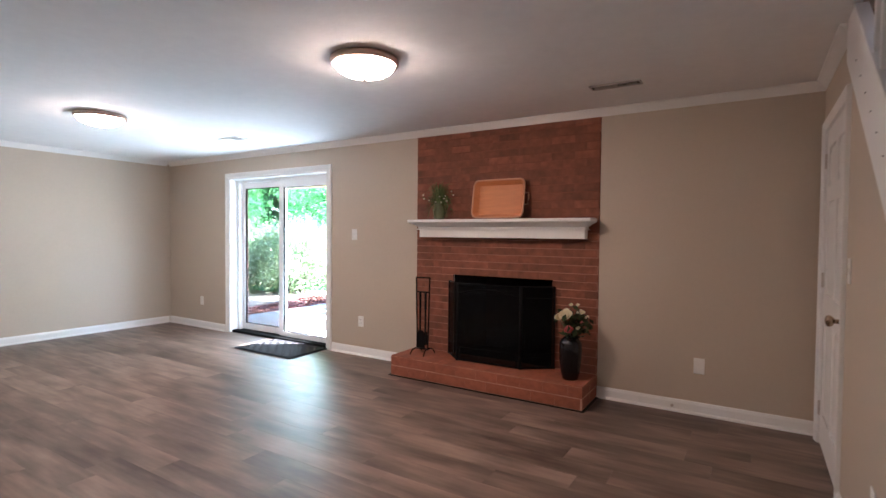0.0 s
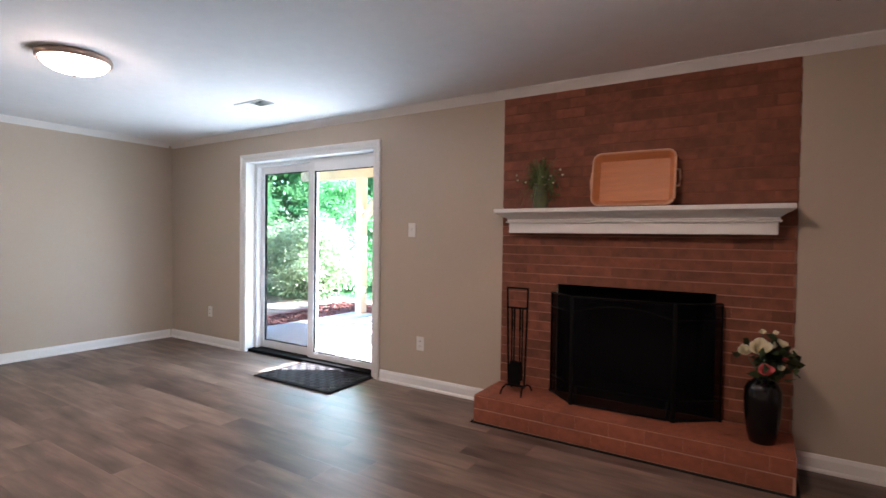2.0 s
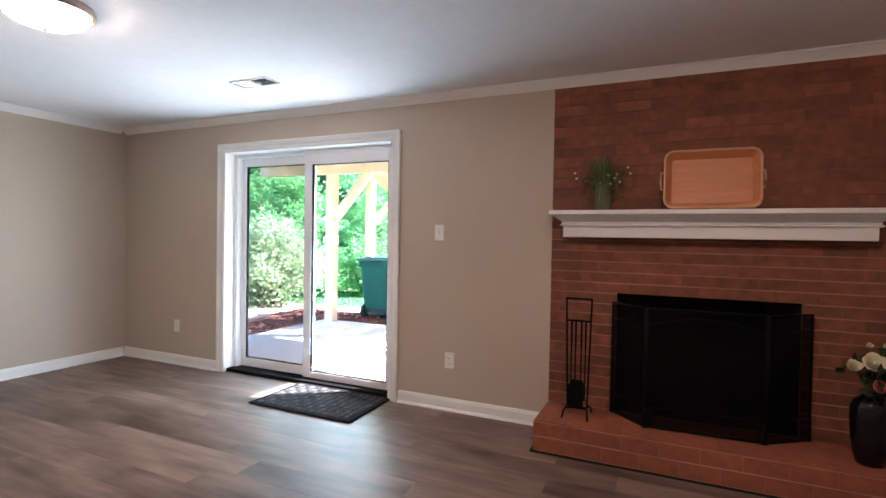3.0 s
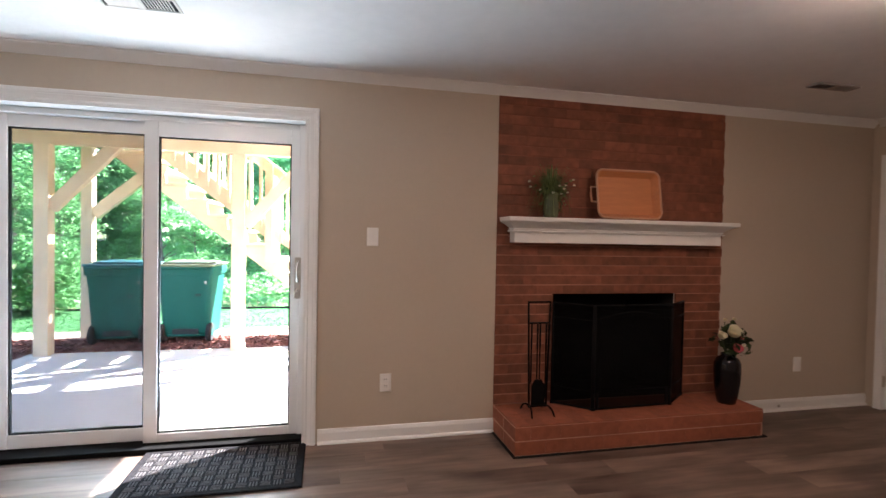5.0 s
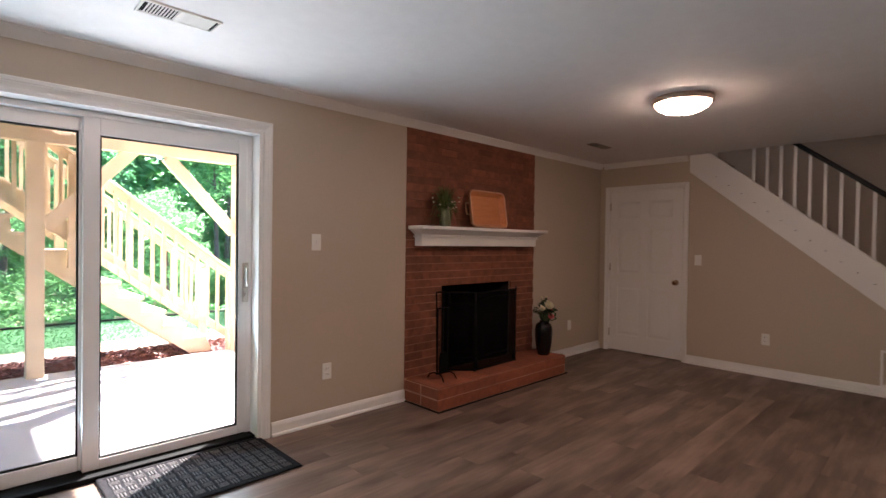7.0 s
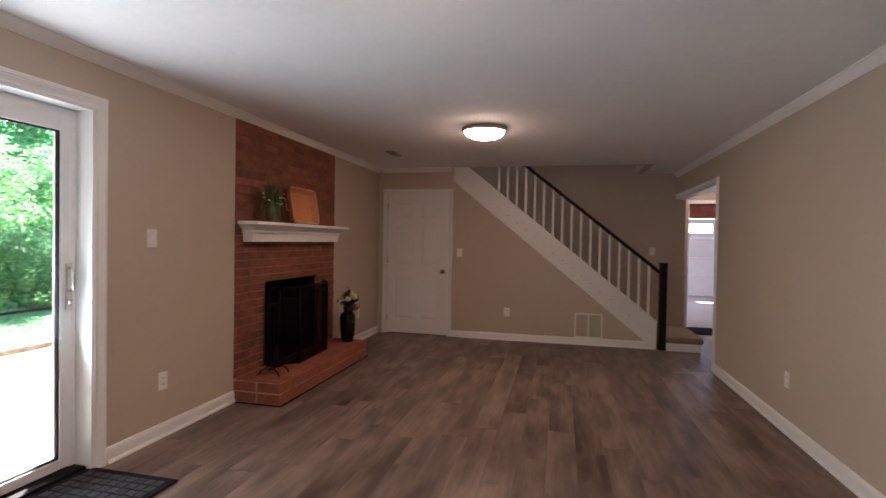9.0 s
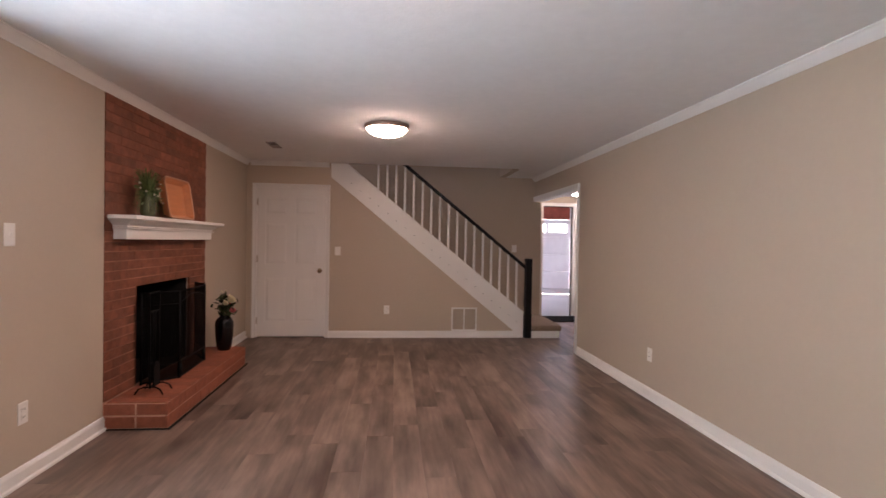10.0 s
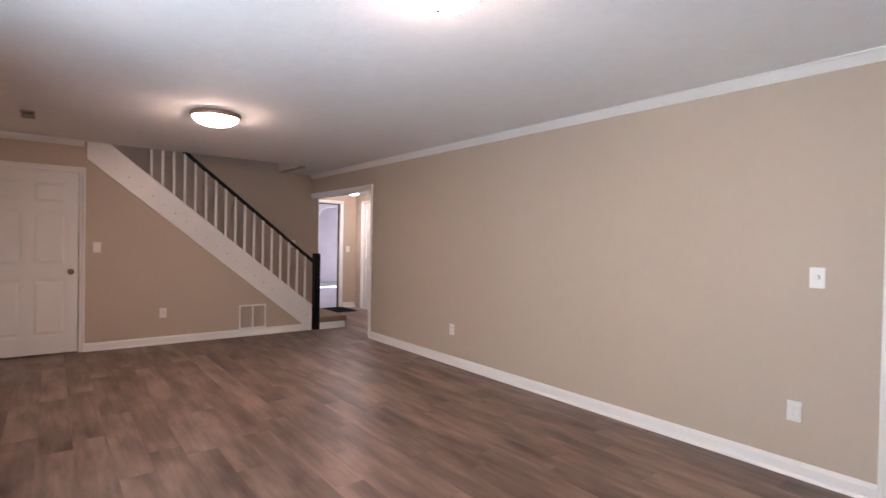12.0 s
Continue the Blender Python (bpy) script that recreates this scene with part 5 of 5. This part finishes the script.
def shrub(label, seed, w, h, mat, count, leaf_size):
    rng = np.random.default_rng(seed)
    root = thing("shrub", label, "shrub", group="shrubs before the wood")
    bm = bmesh.new()
    for k in range(9):
        ang = k * 0.7
        tube(bm, [(0.06 * math.cos(ang), 0.06 * math.sin(ang), -0.2), (0.2 * w * math.cos(ang), 0.2 * w * math.sin(ang), 0.4 * h), (0.38 * w * math.cos(ang), 0.38 * w * math.sin(ang), 0.8 * h)], [0.025, 0.016, 0.006], 5)
    part("stems", bm, BARK, root)
    d = rng.normal(size=(70, 3))
    d /= np.linalg.norm(d, axis=1)[:, None]
    clumps = d * rng.uniform(0.55, 1.0, (70, 1)) * (w / 2, w / 2, h / 2) + (0, 0, h * 0.52)
    c = clumps[rng.integers(0, 70, count)] + rng.normal(size=(count, 3)) * (0.16 * w / 2, 0.16 * w / 2, 0.10 * h)
    c[:, 2] = np.maximum(c[:, 2], 0.02)
    f = new("foliage", leaves("foliage", c, rng.uniform(0.7, 1.3, count) * leaf_size, mat, seed + 70, flat=0.2))
    f.parent = root
    return root


WOOD = [tree("tall broad-leaved tree in full summer leaf", 21, 8.2, 2.6, LEAF, 9000, 0.10, 0.28),
        tree("young broad-leaved tree with yellow-green leaves", 22, 6.6, 2.3, LEAF2, 8000, 0.095, 0.22),
        tree("slender tree with a high leafy crown", 23, 8.8, 2.1, LEAF2, 7000, 0.095, 0.36)]
BUSH = [shrub("dense glossy evergreen shrub", 31, 2.3, 2.0, SHRUB, 9000, 0.06),
        shrub("bright leafy shrub catching the sun", 32, 2.2, 2.2, LEAF2, 8000, 0.065),
        shrub("pale-leaved shrub in full sun", 33, 2.4, 2.1, PALELEAF, 9000, 0.06)]
rng = np.random.default_rng(77)
used = [False] * 6


def plant(kind, k, x, y, size, turn):
    src = (WOOD, BUSH)[kind][k]
    m = pose(x, y, rise(x, y), 0, 0, turn) @ Matrix.Diagonal((size, size, size, 1))
    i = kind * 3 + k
    if used[i]:
        copy_thing(src, m)
    else:
        used[i] = True
        src.matrix_basis = m


count = 60000
a = np.radians(rng.uniform(-85, 60, count))
far = rng.uniform(23, 30, count)
c = np.column_stack([-5 + far * np.sin(a), 3 + far * np.cos(a), np.zeros(count)])
c[:, 2] = 1.0 + rng.uniform(0, 1, count) ** 0.8 * (9.0 + 2.0 * np.sin(a * 23) + 1.5 * np.sin(a * 51 + 1))
tagged(new("far_woods", leaves("far_woods", c, rng.uniform(0.22, 0.42, count), LEAF2, 91, flat=0.3)), "hazy green wall of far woodland", "woods", "", "stuff")
spots = []
for ring, (dist, step) in enumerate(((10.6, 2.5), (13.2, 3.0), (16.5, 3.6), (20.5, 4.4))):
    a = -78.0
    while a < 40:
        spots.append((ring, dist + rng.uniform(-0.8, 0.8), a + rng.uniform(-2, 2)))
        a += math.degrees(step / dist)
for ring, dist, a in spots:
    x, y = -5.0 + dist * math.sin(radians(a)), 3.0 + dist * math.cos(radians(a))
    if y < 11.9 and x > -10.2:
        continue
    plant(0, int(rng.integers(0, 3)), x, y, rng.uniform(0.8, 1.1) * (0.60, 0.80, 1.0, 1.2)[ring], rng.uniform(0, 360))
    if ring == 3:
        plant(1, 1, x + rng.uniform(-1, 1), y + 0.6, rng.uniform(0.7, 1.0), rng.uniform(0, 360))
for x, y, k, s in ((-9.6, 8.6, 2, 0.85), (-10.8, 7.6, 2, 1.0), (-10.3, 9.9, 1, 1.0), (-8.9, 11.2, 1, 0.85), (-12.2, 9.0, 1, 1.2), (-12.0, 6.5, 2, 1.1), (-11.6, 11.0, 1, 1.2), (-13.5, 7.8, 0, 1.3), (-1.2, 12.6, 1, 0.5), (1.5, 12.4, 0, 0.6), (4.2, 12.3, 0, 0.8)):
    plant(1, k, x, y, s, rng.uniform(0, 360))

# ---- mat by the patio door ----
mat1 = thing("door_mat", "black rubber door mat with a woven relief pattern", "door mat", (-4.622, 3.995, 0.0045))
part("base", one(-0.468, 0.468, -0.302, 0.300, 0, 0.008, 0.003), RUBBER, mat1)
bm = bmesh.new()
for x0, x1, y0, y1 in ((-0.462, 0.462, -0.296, -0.270), (-0.462, 0.462, 0.268, 0.294), (-0.462, -0.436, -0.270, 0.268), (0.436, 0.462, -0.270, 0.268)):
    box(bm, x0, x1, y0, y1, 0.008, 0.0105)
part("border", bm, RUBBER, mat1)
for i in range(14):
    for j in range(9):
        x, y = -0.40 + i * 0.0615, -0.235 + j * 0.0585
        bm = bmesh.new()
        if (i + j) % 2:
            for s in (-0.016, 0, 0.016):
                box(bm, x - 0.025, x + 0.025, y + s - 0.0035, y + s + 0.0035, 0.008, 0.0125)
        else:
            for s in (-0.016, 0, 0.016):
                box(bm, x + s - 0.0035, x + s + 0.0035, y - 0.025, y + 0.025, 0.008, 0.0125)
        part("rib_block", bm, MATRIB, mat1)

# ---- floor planks ----
floor = solid("floor", one(XW, HALL_E, HALL_S, 4.40, -0.12, -0.004), SLOT, "grey-brown wood-look vinyl plank floor", "floor")
PLANK = plank_material()
PW, PL = 0.181, 1.22


def plank_mesh(length, width):
    bm = bmesh.new()
    c, g = 0.0004, 0.0001
    lo = [bm.verts.new(p) for p in ((g, g, -0.004), (length - g, g, -0.004), (length - g, width - g, -0.004), (g, width - g, -0.004))]
    md = [bm.verts.new((v.co.x, v.co.y, 0.0025)) for v in lo]
    hi = [bm.verts.new(p) for p in ((g + c, g + c, 0.004), (length - g - c, g + c, 0.004), (length - g - c, width - g - c, 0.004), (g + c, width - g - c, 0.004))]
    for p, q in ((lo, md), (md, hi)):
        for k in range(4):
            bm.faces.new((p[k], p[(k + 1) % 4], q[(k + 1) % 4], q[k]))
    bm.faces.new(hi)
    return mesh_of("plank", bm, PLANK)


planks = {}
rng = np.random.default_rng(14)
y = HALL_S
while y < 4.30:
    w = min(PW, 4.40 - y)
    xa, xb = (XW, XE + 0.11) if y > -0.10 else (-1.6, HALL_E)
    if -0.30 < y <= -0.10:
        xa = XW
    x = xa - rng.uniform(0.0, PL)
    while x < xb:
        a, b_ = max(x, xa), min(x + PL, xb)
        if b_ - a > 0.03:
            key = (round(b_ - a, 2), round(w, 3))
            if key not in planks:
                planks[key] = plank_mesh(*key)
            piece("plank", planks[key], floor, Matrix.Translation((a, y, -0.0035)))
        x += PL
    y += PW

# ---- bricks of the fireplace ----
def brick_mesh(length, height, depth, mat):
    bm = bmesh.new()
    box(bm, 0, length, 0, depth, 0, height)
    bmesh.ops.bevel(bm, geom=[e for e in bm.edges if all(v.co.y < 1e-6 for v in e.verts) and abs(e.verts[0].co.z - e.verts[1].co.z) < 1e-6], offset=0.0018, segments=1, affect="EDGES")
    return mesh_of("brick", bm, mat)


bricks = {}


def lay(parent, x, y, z, length, height, depth, mat, turn=0):
    key = (round(length, 3), round(height, 4), round(depth, 3), mat.name)
    if key not in bricks:
        bricks[key] = brick_mesh(*key[:3], mat)
    piece("brick", bricks[key], parent, pose(x, y, z, rng.uniform(-0.15, 0.15), 0, turn))


rng = np.random.default_rng(8)
COURSE, BL, J = 0.0697, 0.2035, 0.0072
for k in range(31):
    z = HZ + k * COURSE + J * 0.6
    h = COURSE - J
    if z + h > 2.345:
        h = 2.345 - z
    spans = [(BX0, BX1)] if z + h > FTOP + 0.02 else [(BX0, FX0), (FX1, BX1)]
    start = BX0 - (BL / 2 if k % 2 else 0)
    for s0, s1 in spans:
        x = start
        while x < s1 - 0.012:
            a, b_ = max(x, s0), min(x + BL - 0.0008, s1)
            if b_ - a > 0.025:
                lay(breast, a, YN - 0.0055 + rng.uniform(-0.0009, 0.0009), z, b_ - a, h, 0.015, BRICK)
            x += BL
for k, (z, h) in enumerate(((0.011, 0.078), (0.101, 0.077))):      # front and ends of the hearth
    x = BX0 - (0.10 if k else 0.0)
    while x < BX1 - 0.02:
        a, b_ = max(x, BX0), min(x + 0.2018, BX1)
        if b_ - a > 0.03:
            lay(hearth_core, a, 3.839 + rng.uniform(-0.0007, 0.0007), z - 0.003, b_ - a, h + 0.0065, 0.013, HEARTH)
        x += BL
    for y0, d in ((3.8525, 0.190), (4.056, 0.205)):                 # stacked joints at the ends
        lay(hearth_core, BX1, y0, z, d, h, 0.05, HEARTH, 90)
        lay(hearth_core, BX0, y0 + d, z, d, h, 0.05, HEARTH, -90)
x = BX0 + 0.003
while x < BX1 - 0.03:                                               # flat bricks on top
    w = min(0.1002, BX1 - x)
    for y0, d in ((3.841, 0.2), (4.0425, 0.2)):
        me = bricks.get(("top", round(w, 3), d))
        if me is None:
            bm = one(0, w, 0, d, 0, 0.012, 0.0008)
            me = bricks[("top", round(w, 3), d)] = mesh_of("brick", bm, HEARTH)
        piece("brick", me, hearth_core, Matrix.Translation((x, y0, HZ - 0.010 + rng.uniform(-0.0006, 0.0006))))
    x += 0.1005
